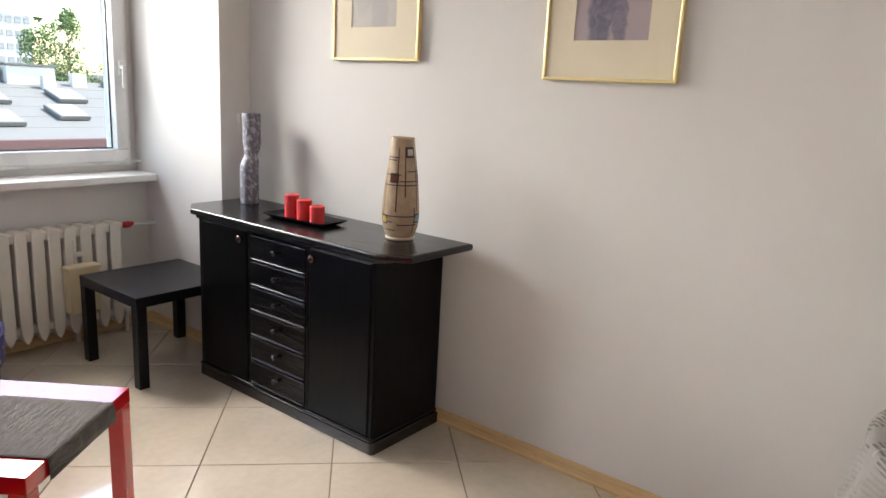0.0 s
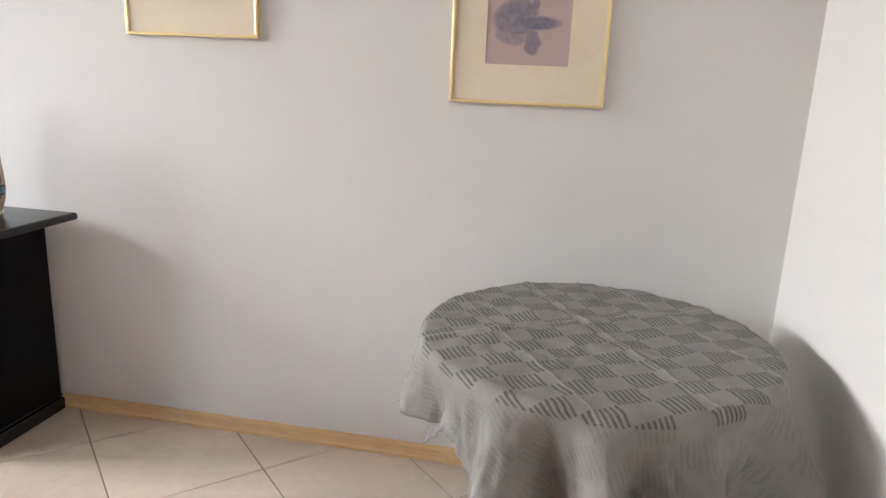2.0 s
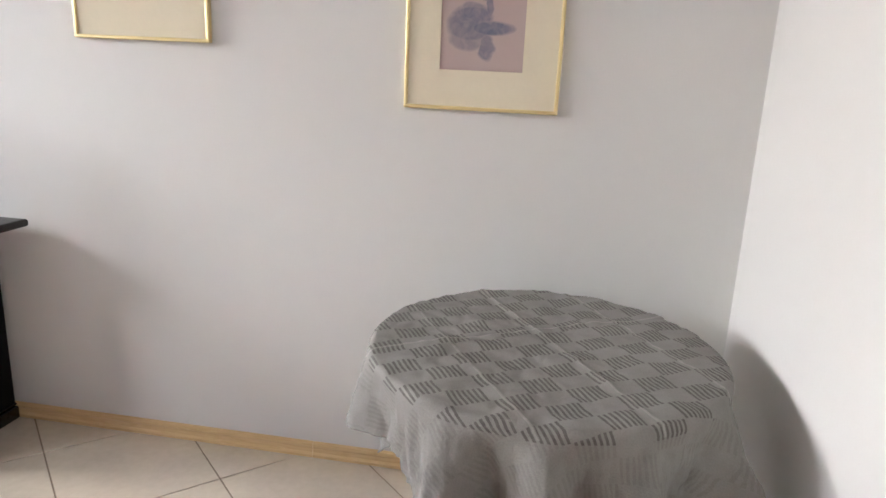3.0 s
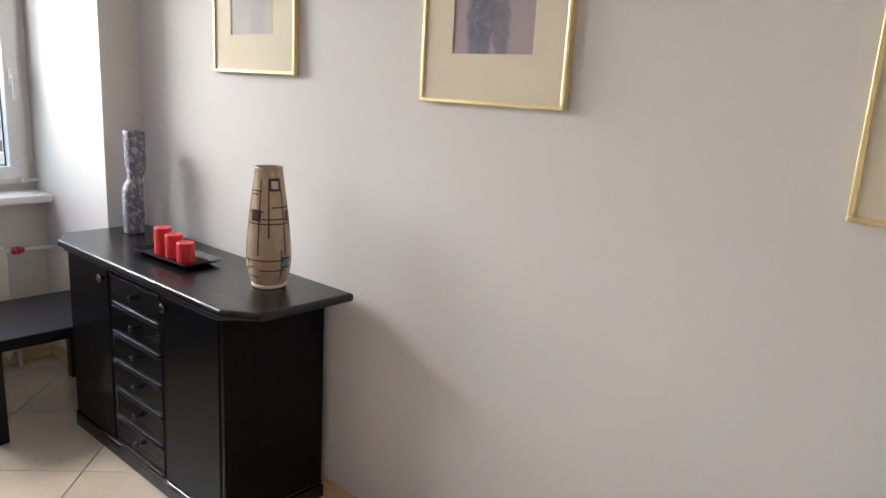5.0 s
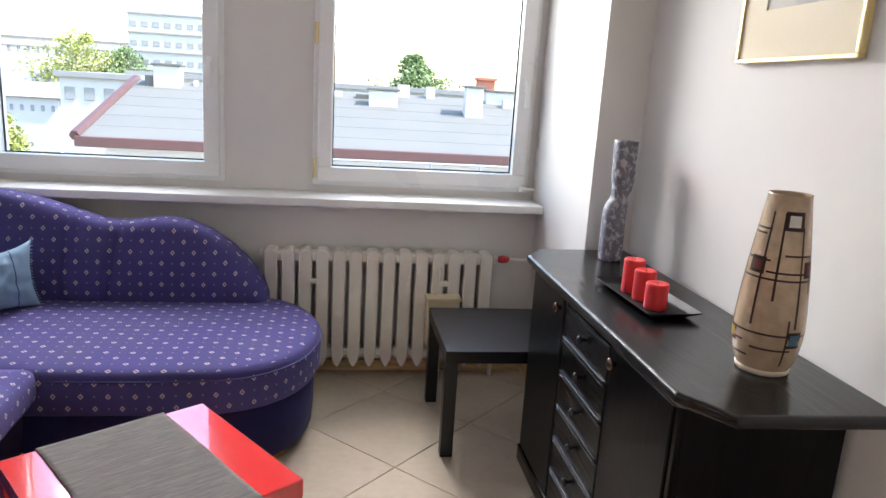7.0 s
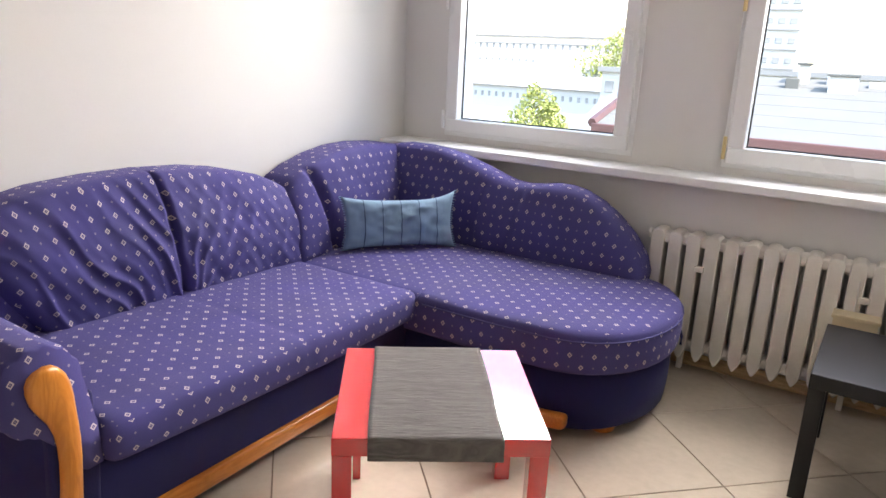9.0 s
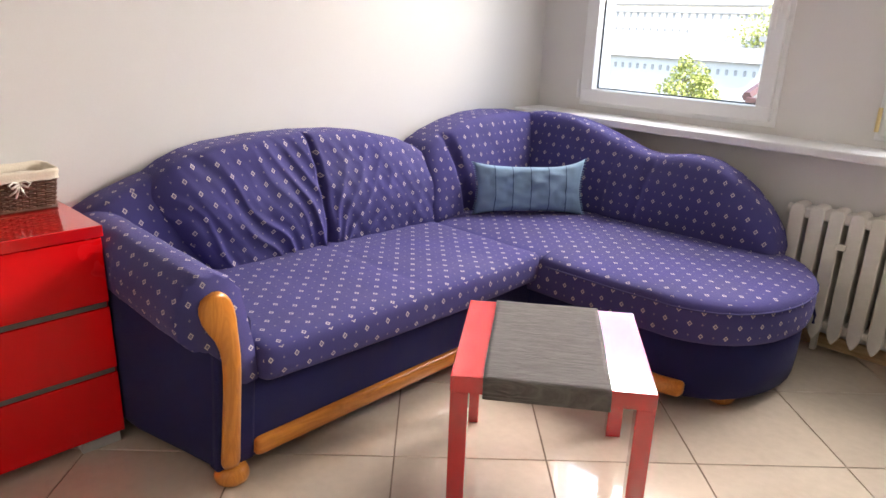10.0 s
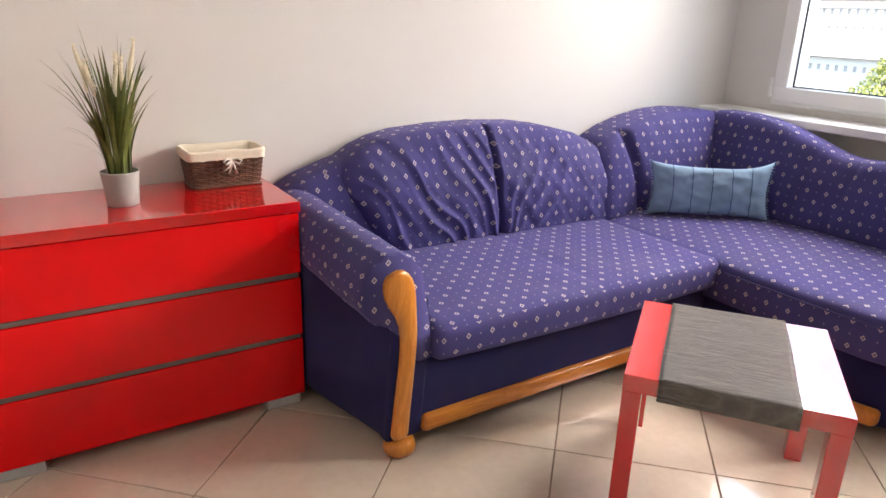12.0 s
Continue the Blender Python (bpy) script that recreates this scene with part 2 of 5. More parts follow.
def lathe(profile, seg=40, cap_bottom=True, cap_top=True):
    """A turned form: rows of (radius, height)."""
    bm = bmesh.new()
    rings = []
    for r, z in profile:
        rings.append([bm.verts.new((r * math.cos(2 * math.pi * i / seg), r * math.sin(2 * math.pi * i / seg), z)) for i in range(seg)])
    for a, b in zip(rings, rings[1:]):
        for i in range(seg):
            bm.faces.new((a[i], a[(i + 1) % seg], b[(i + 1) % seg], b[i]))
    if cap_bottom:
        bm.faces.new(rings[0][::-1])
    if cap_top:
        bm.faces.new(rings[-1])
    return bm


def tube(points, radius, seg=10, radii=None):
    """A round bar along points."""
    bm = bmesh.new()
    add_tube(bm, points, radius, seg, radii)
    return bm


def add_tube(bm, points, radius, seg=10, radii=None):
    pts = [Vector(p) for p in points]
    rings = []
    for i, p in enumerate(pts):
        d = (pts[min(i + 1, len(pts) - 1)] - pts[max(i - 1, 0)]).normalized()
        up = Vector((0, 0, 1)) if abs(d.z) < 0.95 else Vector((1, 0, 0))
        a = d.cross(up).normalized()
        b = d.cross(a)
        r = radii[i] if radii else radius
        rings.append([bm.verts.new(p + r * (math.cos(2 * math.pi * k / seg) * a + math.sin(2 * math.pi * k / seg) * b)) for k in range(seg)])
    for p, q in zip(rings, rings[1:]):
        for k in range(seg):
            bm.faces.new((p[k], p[(k + 1) % seg], q[(k + 1) % seg], q[k]))
    bm.faces.new(rings[0][::-1])
    bm.faces.new(rings[-1])
    bmesh.ops.recalc_face_normals(bm, faces=bm.faces)


def soft_box(lo, hi, r, cells, warp=None, uvs=(0, 0), bent=False):
    """An upholstered block: a rounded box with cells = (nx, ny, nz) faces, bent by warp(p) and carrying fabric coordinates in metres."""
    bm = bmesh.new()
    lay = bm.loops.layers.uv.new("UVMap")
    lo, hi = Vector(lo), Vector(hi)
    verts = {}

    def spread(n, size):
        # rows closer together at the rounded ends
        k = min(0.45, r / max(size, 1e-6))
        inner = [k + (1 - 2 * k) * i / (n - 6) for i in range(n - 5)]
        return [0, k * 0.13, k * 0.5] + inner + [1 - k * 0.5, 1 - k * 0.13, 1]

    size = hi - lo
    ticks = [spread(max(7, cells[i]), size[i]) for i in range(3)]
    cnt = [len(t) - 1 for t in ticks]

    def vert(i, j, k):
        if (i, j, k) not in verts:
            p = Vector((lo.x + ticks[0][i] * size.x, lo.y + ticks[1][j] * size.y, lo.z + ticks[2][k] * size.z))
            c = Vector([min(max(p[a], lo[a] + r), hi[a] - r) for a in range(3)])
            d = p - c
            if d.length > 1e-9:
                p = c + d.normalized() * min(r, max(abs(d.x), abs(d.y), abs(d.z)))
                if sum(abs(d[a]) > 1e-9 for a in range(3)) == 1:
                    p = c + d
            verts[(i, j, k)] = bm.verts.new(warp(p) if warp else p)
        return verts[(i, j, k)]

    def face(keys, ax):
        f = bm.faces.new([vert(*q) for q in keys])
        for l, q in zip(f.loops, keys):
            p = Vector((lo.x + ticks[0][q[0]] * size.x, lo.y + ticks[1][q[1]] * size.y, lo.z + ticks[2][q[2]] * size.z))
            if bent:
                p = l.vert.co
            u = (p.y + uvs[0], p.z + uvs[1]) if ax == 0 else (p.x + uvs[0], p.z + uvs[1]) if ax == 1 else (p.y + uvs[0], p.x + uvs[1])
            l[lay].uv = u

    X, Y, Z = cnt
    for j in range(Y):
        for k in range(Z):
            face([(0, j, k), (0, j, k + 1), (0, j + 1, k + 1), (0, j + 1, k)], 0)
            face([(X, j, k), (X, j + 1, k), (X, j + 1, k + 1), (X, j, k + 1)], 0)
    for i in range(X):
        for k in range(Z):
            face([(i, 0, k), (i + 1, 0, k), (i + 1, 0, k + 1), (i, 0, k + 1)], 1)
            face([(i, Y, k), (i, Y, k + 1), (i + 1, Y, k + 1), (i + 1, Y, k)], 1)
    for i in range(X):
        for j in range(Y):
            face([(i, j, 0), (i, j + 1, 0), (i + 1, j + 1, 0), (i + 1, j, 0)], 2)
            face([(i, j, Z), (i + 1, j, Z), (i + 1, j + 1, Z), (i, j + 1, Z)], 2)
    return bm


def curve_at(rows, x):
    """Height along a smooth outline given by rows of (place, height)."""
    if x <= rows[0][0]:
        return rows[0][1]
    for (a, p), (b, q) in zip(rows, rows[1:]):
        if x <= b:
            t = (x - a) / (b - a)
            return p + (q - p) * t
    return rows[-1][1]

# ---- room shell ----
XW, YN, YS, ZC = -3.11, 4.0, -0.88, 2.6      # sofa wall, window wall, end wall, ceiling
PIER = (-0.186, 3.15)

structure(part("wall_east", box((0, YS - 0.2, -0.1), (0.2, 4.3, ZC + 0.1)), M["wall"]), "pale grey painted wall with framed prints", "wall")
structure(part("wall_west", box((XW - 0.2, YS - 0.2, -0.1), (XW, 4.3, ZC + 0.1)), M["wall"]), "pale grey painted wall behind sofa", "wall")
structure(part("wall_south", box((XW, YS - 0.2, -0.1), (0, YS, ZC + 0.1)), M["wall"]), "pale painted end wall", "wall")
structure(part("wall_pier", box((PIER[0], PIER[1], 0), (-0.0005, 4.3, ZC)), M["wall"]), "pale grey painted wall pier beside window", "wall")

WIN = [(-2.820, -1.730, 0.935, 2.36), (-1.315, -0.217, 0.935, 2.36)]
def window_wall():
    bm = bmesh.new()
    xs = [XW, WIN[0][0], WIN[0][1], WIN[1][0], WIN[1][1], PIER[0]]
    add_box(bm, (XW, YN, 0.89), (PIER[0], 4.28, 0.935))
    add_box(bm, (XW, YN, 2.36), (PIER[0], 4.28, ZC + 0.1))
    for i in (0, 2, 4):
        add_box(bm, (xs[i], YN, 0.935), (xs[i + 1], 4.28, 2.36))
    add_box(bm, (XW, 3.89, -0.1), (PIER[0], 4.28, 0.89))
    return bm
structure(part("wall_north", window_wall(), M["wall"]), "grey painted window wall with two openings", "wall")
structure(part("ceiling", box((XW - 0.2, YS - 0.2, ZC), (0.2, 4.3, ZC + 0.2)), M["ceiling"]), "white painted ceiling", "ceiling")
structure(part("floor", box((XW, YS, -0.12), (0, 3.89, -0.004)), M["grout"]), "cream glazed floor tiles laid diagonally", "floor")

# window sill: one long shelf
structure(part("window_sill", box((XW + 0.001, 3.767, 0.862), (PIER[0] - 0.001, 4.02, 0.902), 0.006), M["sill"]), "long white painted window sill", "window sill")

def window(name, x0, x1, z0, z1, hinge_left):
    w = structure(thing(name, "white plastic-framed window with clear pane", "window"))
    y0 = 3.975
    def ring(nm, a, b, c, d, t, ya, yb, bev, label=""):
        bm = bmesh.new()
        add_box(bm, (a, ya, c), (b, yb, c + t), bev)
        add_box(bm, (a, ya, d - t), (b, yb, d), bev)
        add_box(bm, (a, ya + 0.0005, c + t - 0.002), (a + t, yb, d - t + 0.002), bev)
        add_box(bm, (b - t, ya + 0.0005, c + t - 0.002), (b, yb, d - t + 0.002), bev)
        return part(nm, bm, M["upvc"], w, label)
    ring("window_frame", x0 - 0.0, x1 + 0.0, z0, z1, 0.045, 3.992, 4.09, 0.004)
    ring("sash", x0 + 0.022, x1 - 0.022, z0 + 0.022, z1 - 0.022, 0.072, 3.962, 4.06, 0.006)
    a, b, c, d = x0 + 0.094, x1 - 0.094, z0 + 0.094, z1 - 0.094
    bm = bmesh.new()
    for lo, hi in (((a, 4.018, c), (b, 4.024, c + 0.006)), ((a, 4.018, d - 0.006), (b, 4.024, d)), ((a, 4.018, c), (a + 0.006, 4.0235, d)), ((b - 0.006, 4.018, c), (b, 4.0235, d))):
        add_box(bm, lo, hi)
    part("gasket", bm, M["gasket"], w, "black rubber gasket")
    pane = part("pane", box((a, 4.020, c), (b, 4.023, d)), M["glass"], w, "clear glass pane")
    pane.visible_shadow = False
    hx = x0 + 0.03 if hinge_left else x1 - 0.03
    for hz in (z0 + 0.09, z0 + 0.72):
        hb = tube([(hx - 0.018, 3.955, hz - 0.05), (hx - 0.018, 3.955, hz + 0.05)], 0.009, 8)
        part("hinge", hb, M["brass"] if name == "window_2" else M["upvc"], w, "yellowed hinge cover" if name == "window_2" else "")
    kx = x1 - 0.058 if hinge_left else x0 + 0.058
    hm = box((kx - 0.014, 3.946, 1.44), (kx + 0.014, 3.962, 1.52), 0.004)
    add_box(hm, (kx - 0.009, 3.925, 1.475), (kx + 0.009, 3.948, 1.493), 0.003)
    add_box(hm, (kx - 0.011, 3.915, 1.37), (kx + 0.011, 3.928, 1.495), 0.005)
    part("handle", hm, M["upvc"], w, "white window handle")
    return w

window("window_1", *WIN[0], True)
window("window_2", *WIN[1], True)
# latch at the foot of the window
latch = thing("window_stay", "small white plastic window stay", "window stay")
part("stay_arm", box((-0.255, 3.935, 0.952), (-0.19, 3.952, 0.966), 0.004), M["upvc"], latch)
part("stay_block", box((-0.272, 3.944, 0.942), (-0.245, 3.961, 0.975), 0.004), M["upvc"], latch)

# skirting boards
def skirting(name, a, b, axis, m):
    """A wooden skirting with a rounded top and a hollow below it."""
    prof = [(0, 0), (0.021, 0), (0.022, 0.012), (0.016, 0.02), (0.0145, 0.036), (0.017, 0.044), (0.014, 0.054), (0.006, 0.058), (0, 0.058)]
    bm = bmesh.new()
    ends = []
    for s in (a, b):
        ends.append([bm.verts.new(axis(s, d, z)) for d, z in prof])
    n = len(prof)
    for i in range(n):
        bm.faces.new((ends[0][i], ends[0][(i + 1) % n], ends[1][(i + 1) % n], ends[1][i]))
    bm.faces.new(ends[0])
    bm.faces.new(ends[1][::-1])
    bmesh.ops.recalc_face_normals(bm, faces=bm.faces)
    return structure(part(name, bm, m), "varnished pine skirting board", "skirting board")
skirting("baseboard", 0.541, PIER[1], lambda s, d, z: (-d, s, z), M["skirting"])
skirting("baseboard", YS, 0.539, lambda s, d, z: (-d, s, z), M["skirting"])
skirting("baseboard", PIER[1], 3.89, lambda s, d, z: (PIER[0] - d, s, z), M["skirting"])
skirting("baseboard", XW, PIER[0], lambda s, d, z: (s, 3.89 - d, z), M["skirting_x"])
skirting("baseboard", YS, 3.89, lambda s, d, z: (XW + d, s, z), M["skirting"])

# ---- furniture: black sideboard ----
def sideboard():
    t = thing("sideboard", "black-stained ash sideboard with chamfered top against wall", "sideboard")
    X0 = -0.028
    top = [(X0, 1.650), (-0.392, 1.662), (-0.468, 1.775), (-0.468, 2.992), (-0.392, 3.108), (X0, 3.120)]
    part("top", prism(top, 0.812, 0.842, 0.009, 3), M["ash_y"], t, "black grained top with bevelled edge")
    part("top_moulding", prism([(X0, 1.765), (-0.40, 1.765), (-0.452, 1.80), (-0.452, 2.97), (-0.40, 3.005), (X0, 3.005)], 0.796, 0.812, 0.004), M["ash_y"], t)
    part("body", box((-0.425, 1.80, 0.055), (X0, 2.97, 0.796), 0.002), M["ash_z"], t)
    part("plinth", prism([(X0, 1.787), (-0.43, 1.787), (-0.445, 1.80), (-0.445, 2.97), (-0.43, 2.983), (X0, 2.983)], 0.0, 0.055, 0.006), M["ash_y"], t)
    part("plinth_bead", prism([(X0, 1.793), (-0.432, 1.793), (-0.4475, 1.80), (-0.4475, 2.97), (-0.432, 2.977), (X0, 2.977)], 0.0555, 0.070, 0.006), M["ash_y"], t)
    # upright strips between doors and drawers
    for y in (1.80, 2.178, 2.572, 2.952):
        part("upright", box((-0.438, y, 0.071), (-0.4255, y + 0.018, 0.795), 0.002), M["ash_z"], t)
    for a, b, kn in ((1.822, 2.172, 2.145), (2.595, 2.948, 2.628)):
        d = part("door", box((-0.443, a, 0.078), (-0.4258, b, 0.790), 0.004), M["ash_z"], t, "plain black door")
        kb = lathe([(0.008, 0), (0.007, 0.006), (0.015, 0.010), (0.0185, 0.015), (0.016, 0.021), (0.007, 0.024)], 20)
        kb.transform(pose(-0.443, kn, 0.752, 0, -90, 0))
        part("knob", kb, M["knob_metal"], d, "aged copper knob", True)
    z = 0.080
    h = (0.788 - 0.080) / 6
    for i in range(6):
        z0, z1 = z + i * h, z + (i + 1) * h - 0.007
        dm = box((-0.441, 2.199, z0), (-0.4258, 2.569, z1), 0.003)
        d = part("drawer_front", dm, M["ash_front"], t, "black grained drawer front")
        bev = bmesh.new()
        add_box(bev, (-0.449, 2.203, z0 + 0.001), (-0.4412, 2.565, z0 + 0.008), 0.003, 3)
        part("lower_moulding", bev, M["black_lack_edge"], d)
        add = box((-0.447, 2.201, z1 - 0.008), (-0.4412, 2.567, z1 - 0.001), 0.003, 2)
        part("upper_moulding", add, M["black_lack_edge"], d)
        kb = lathe([(0.005, 0), (0.005, 0.010), (0.0115, 0.013), (0.0135, 0.019), (0.010, 0.025), (0.003, 0.026)], 18)
        kb.transform(pose(-0.441, 2.384, (z0 + z1) / 2 + 0.004, 0, -90, 0))
        part("knob", kb, M["black_plastic"], d, "small black knob", True)
    return t
# paler black than the drawers: highlights on the mouldings put into the colour
M["black_lack_edge"] = mat("highlit_black_edge", (0.016, 0.016, 0.018), 0.2, var=0.3, scale=40)
sideboard()

# ---- square side tables ----
def side_table(name, label, m):
    t = thing(name, label, "table")
    part("tabletop", box((-0.275, -0.275, 0.40), (0.275, 0.275, 0.45), 0.0022), m, t)
    for sx in (-1, 1):
        for sy in (-1, 1):
            x, y = sx * 0.249, sy * 0.249
            part("leg", box((x - 0.025, y - 0.025, 0.0), (x + 0.025, y + 0.025, 0.3998), 0.002), m, t)
    return t
bt = side_table("side_table", "square black foil side table beside radiator", M["black_lack"])
bt.matrix_world = pose(-0.480, 3.268, 0)
rt = side_table("coffee_table", "square red lacquered low table with grey runner", M["red"])
RT = pose(-1.633, 2.174, 0, 0, 0, 36.7)
rt.matrix_world = RT

def runner():
    """Cloth strip over the table, hanging a little at both ends."""
    t = thing("table_runner", "grey woven runner draped across red table", "table runner")
    bm = bmesh.new()
    half, w0, w1 = 0.276, -0.185, 0.155
    path = []
    for i in range(41):
        y = -half + 2 * half * i / 40
        path.append((y, 0.4525))
    front = [(-half - 0.004, 0.4495), (-half - 0.006, 0.440), (-half - 0.007, 0.425), (-half - 0.008, 0.408), (-half - 0.007, 0.393)]
    back = [(half + 0.004, 0.4495), (half + 0.006, 0.44), (half + 0.007, 0.42), (half + 0.006, 0.40)]
    full = front[::-1] + path + back
    rows = []
    for j in range(25):
        x = w0 + (w1 - w0) * j / 24
        rows.append([bm.verts.new((x + 0.0015 * math.sin(y * 11 + j * 0.02), y - (0.010 * (j / 24 - 0.5) if k < 5 else 0) * 0.5,
                                   z + (0.0032 * abs(noise.noise((x * 3 + 0.6 * y, y * 30, 2.0))) if 5 <= k < 46 else 0))) for k, (y, z) in enumerate(full)])
    for a, b in zip(rows, rows[1:]):
        for k in range(len(full) - 1):
            bm.faces.new((a[k], b[k], b[k + 1], a[k + 1]))
    bmesh.ops.recalc_face_normals(bm, faces=bm.faces)
    bmesh.ops.solidify(bm, geom=bm.faces[:], thickness=-0.0014)
    part("cloth", bm, M["runner"], t, smooth=True)
    for y, z in ((-half - 0.0085, 0.397), (half + 0.0075, 0.404)):
        part("hem", box((w0 + 0.002, y - 0.0012, z - 0.004), (w1 + 0.001, y + 0.0012, z + 0.006), 0.0008), M["runner"], t, "stitched hem")
    return t
rn = runner()
rn.matrix_world = RT @ pose(0, 0, 0, 0, 0, 0)

# ---- corner sofa ----
def wrinkle(y, z, s):
    return 0.010 * noise.noise((y * 9 + z * 7, z * 2.2 - y * 2.0, s)) + 0.006 * noise.noise((y * 24 + z * 17, z * 4 - y * 5, s + 3))

def sofa():
    t = thing("corner_sofa", "purple-blue corner sofa with diamond pattern and wooden trim", "sofa")
    F, NV = M["fabric"], M["navy"]
    # main base and its apron
    def lean(p):
        k = max(0.0, 1 - p.z / 0.42) * min(1, max(0, (p.x + 2.6) / 0.3))
        return Vector((p.x - 0.050 * k, p.y, p.z))
    part("base", soft_box((-3.05, 1.46, 0.05), (-2.195, 2.88, 0.335), 0.012, (9, 16, 9), lean), NV, t, "plain navy fabric base")
    # seat
    def w_seat(p):
        q = p.copy()
        k = min(1, max(0, (p.z - 0.36) / 0.08))
        s = math.exp(-((p.y - 2.19) / 0.014) ** 2)
        q.z -= k * 0.004 * s
        q.x -= 0.004 * s if p.x > -2.25 else 0
        q.z += k * (0.010 * math.sin(math.pi * (p.y - 1.49) / 1.36) + 0.004 * noise.noise((p.x * 6, p.y * 6, 1)))
        # bowed front
        q.x += 0.02 * math.sin(math.pi * (p.y - 1.49) / 1.36) * (p.x + 2.9) / 0.76 - 0.02
        # seat pad drops towards the front edge
        q.z += 0.02 * min(0, (p.x + 2.45)) * -0.3
        return q
    part("seat", soft_box((-2.90, 1.495, 0.325), (-2.135, 2.845, 0.452), 0.045, (18, 60, 10), w_seat), F, t, smooth=True)
    # wooden rail on the apron
    def w_rail(p):
        q = p.copy()
        q.x -= 0.046
        q.z += 0.018 * (p.y - 1.49) / 1.36
        return q
    part("rail", soft_box((-2.212, 1.495, 0.058), (-2.165, 2.85, 0.122), 0.018, (7, 24, 7), w_rail), M["oak_y"], t, "honey-coloured wooden rail", True)
    # main backrest: an arch of two quilted halves
    arch = [(1.50, 0.70), (1.53, 0.775), (1.58, 0.825), (1.64, 0.862), (1.72, 0.893), (1.81, 0.912), (2.0, 0.926), (2.19, 0.928), (2.4, 0.918), (2.55, 0.896),
            (2.70, 0.860), (2.80, 0.815), (2.88, 0.765), (2.95, 0.700), (3.0, 0.62), (3.03, 0.55), (3.045, 0.47)]
    def w_back(p):
        q = p.copy()
        s = (p.z - 0.40) / 0.50
        top = curve_at(arch, p.y) - 0.018
        q.z = 0.40 + s * (top - 0.40)
        left = 1.76 - 0.25 * min(1, s) ** 0.8
        q.y = left + (p.y - 1.52) * (3.045 - left) / 1.525
        f = (p.x + 3.09) / 0.29
        q.x -= f * s * 0.10
        bulge = 0.045 * math.sin(math.pi * min(1, max(0, s)))
        edge = min(1, 0.45 + (p.y - 1.52) / 0.12, (3.04 - p.y) / 0.15)
        q.x += f * bulge * max(0.2, edge)
        seam = math.exp(-((q.y - 2.225 + 0.035 * s) / 0.012) ** 2)
        q.x -= f * 0.034 * seam
        # pleats: long sweeping folds before the seam, a fine fan behind it
        dy, dz = q.y - 2.225, q.z - 0.36
        r = math.hypot(dy, dz)
        if dy < 0:
            sw = min(1, max(0, s))
            lane = -dy + 0.30 * (1 - sw) ** 0.9 + 0.075 * noise.noise((q.y * 4, q.z * 3, 4))
            amp = 0.0125 * min(1, -dy / 0.04) * max(0.0, 1 - (lane / 0.85) ** 4) * max(0.0, math.sin(math.pi * min(1, 0.10 + 0.86 * sw))) ** 0.7
            amp *= max(0.1, 0.62 + 1.1 * noise.noise((lane * 9, q.z * 2, 2)))
            ridge = 1 - 2 * abs(math.sin(lane * 46 + 1.8 * noise.noise((q.y * 6, q.z * 3, 9)))) ** 0.8
        else:
            th = math.atan2(dy, dz) + 0.22 * noise.noise((q.y * 4, q.z * 4, 4)) + 0.25 * r
            amp = 0.0065 * min(1, r / 0.12) * max(0.0, 1 - r / 0.72) ** 0.8 * max(0.0, 1 - (s - 0.5) ** 2 * 2.2)
            ridge = 1 - 2 * abs(math.sin(th * 12 + 2.4 * noise.noise((q.y * 7, q.z * 3, 9))))
        q.x += f * (amp * ridge + wrinkle(q.y, q.z, 1) * 0.75)
        return q
    part("backrest", soft_box((-3.09, 1.52, 0.40), (-2.80, 3.045, 0.90), 0.05, (9, 210, 64), w_back, (0.01, 0.02), True), F, t, smooth=True)
    # side wing between arm and backrest
    wing = [(1.25, 0.66), (1.30, 0.715), (1.40, 0.77), (1.53, 0.815), (1.62, 0.84), (1.80, 0.86)]
    def w_wing(p):
        q = p.copy()
        s = (p.z - 0.40) / 0.42
        q.z = 0.40 + s * (curve_at(wing, p.y) - 0.02 - 0.40)
        f = (p.x + 3.09) / 0.26
        q.x += f * (-0.075 * s - 0.02 + 0.02 * math.sin(math.pi * min(1, max(0, s))))
        q.x -= 0.25 * f * max(0, 1.42 - p.y)
        q.x += f * wrinkle(p.y, q.z, 6) * 0.5
        return q
    part("back_wing", soft_box((-3.09, 1.27, 0.40), (-2.83, 1.84, 0.82), 0.05, (9, 26, 26), w_wing, (0.3, 0.1), True), F, t, smooth=True)
    # arm: outer panel, rolled top
    def splay(p):
        q = p.copy()
        q.y += max(-0.095, (p.x + 2.19) * 0.20)
        return lean(q)
    part("arm_panel", soft_box((-3.02, 1.375, 0.055), (-2.195, 1.50, 0.545), 0.02, (12, 8, 12), splay), NV, t, "plain navy outer arm panel", True)
    def arm_roll():
        bm = bmesh.new()
        lay = bm.loops.layers.uv.new("UVMap")
        sec = []
        # scroll section, from the outer underside over the top and down to the seat
        for i in range(31):
            a = radians(264 - i * 264 / 30)
            sec.append((1.366 + 0.104 * math.cos(a), 0.586 + 0.112 * math.sin(a)))
        sec += [(1.482, 0.52), (1.493, 0.46), (1.499, 0.40), (1.501, 0.34), (1.46, 0.335), (1.42, 0.36), (1.40, 0.42)]
        n = len(sec)
        cum = [0]
        for a, b in zip(sec, sec[1:]):
            cum.append(cum[-1] + math.dist(a, b))
        rows = []
        xs = [-3.02 + 0.83 * k / 34 for k in range(33)] + [-2.205, -2.192, -2.186]
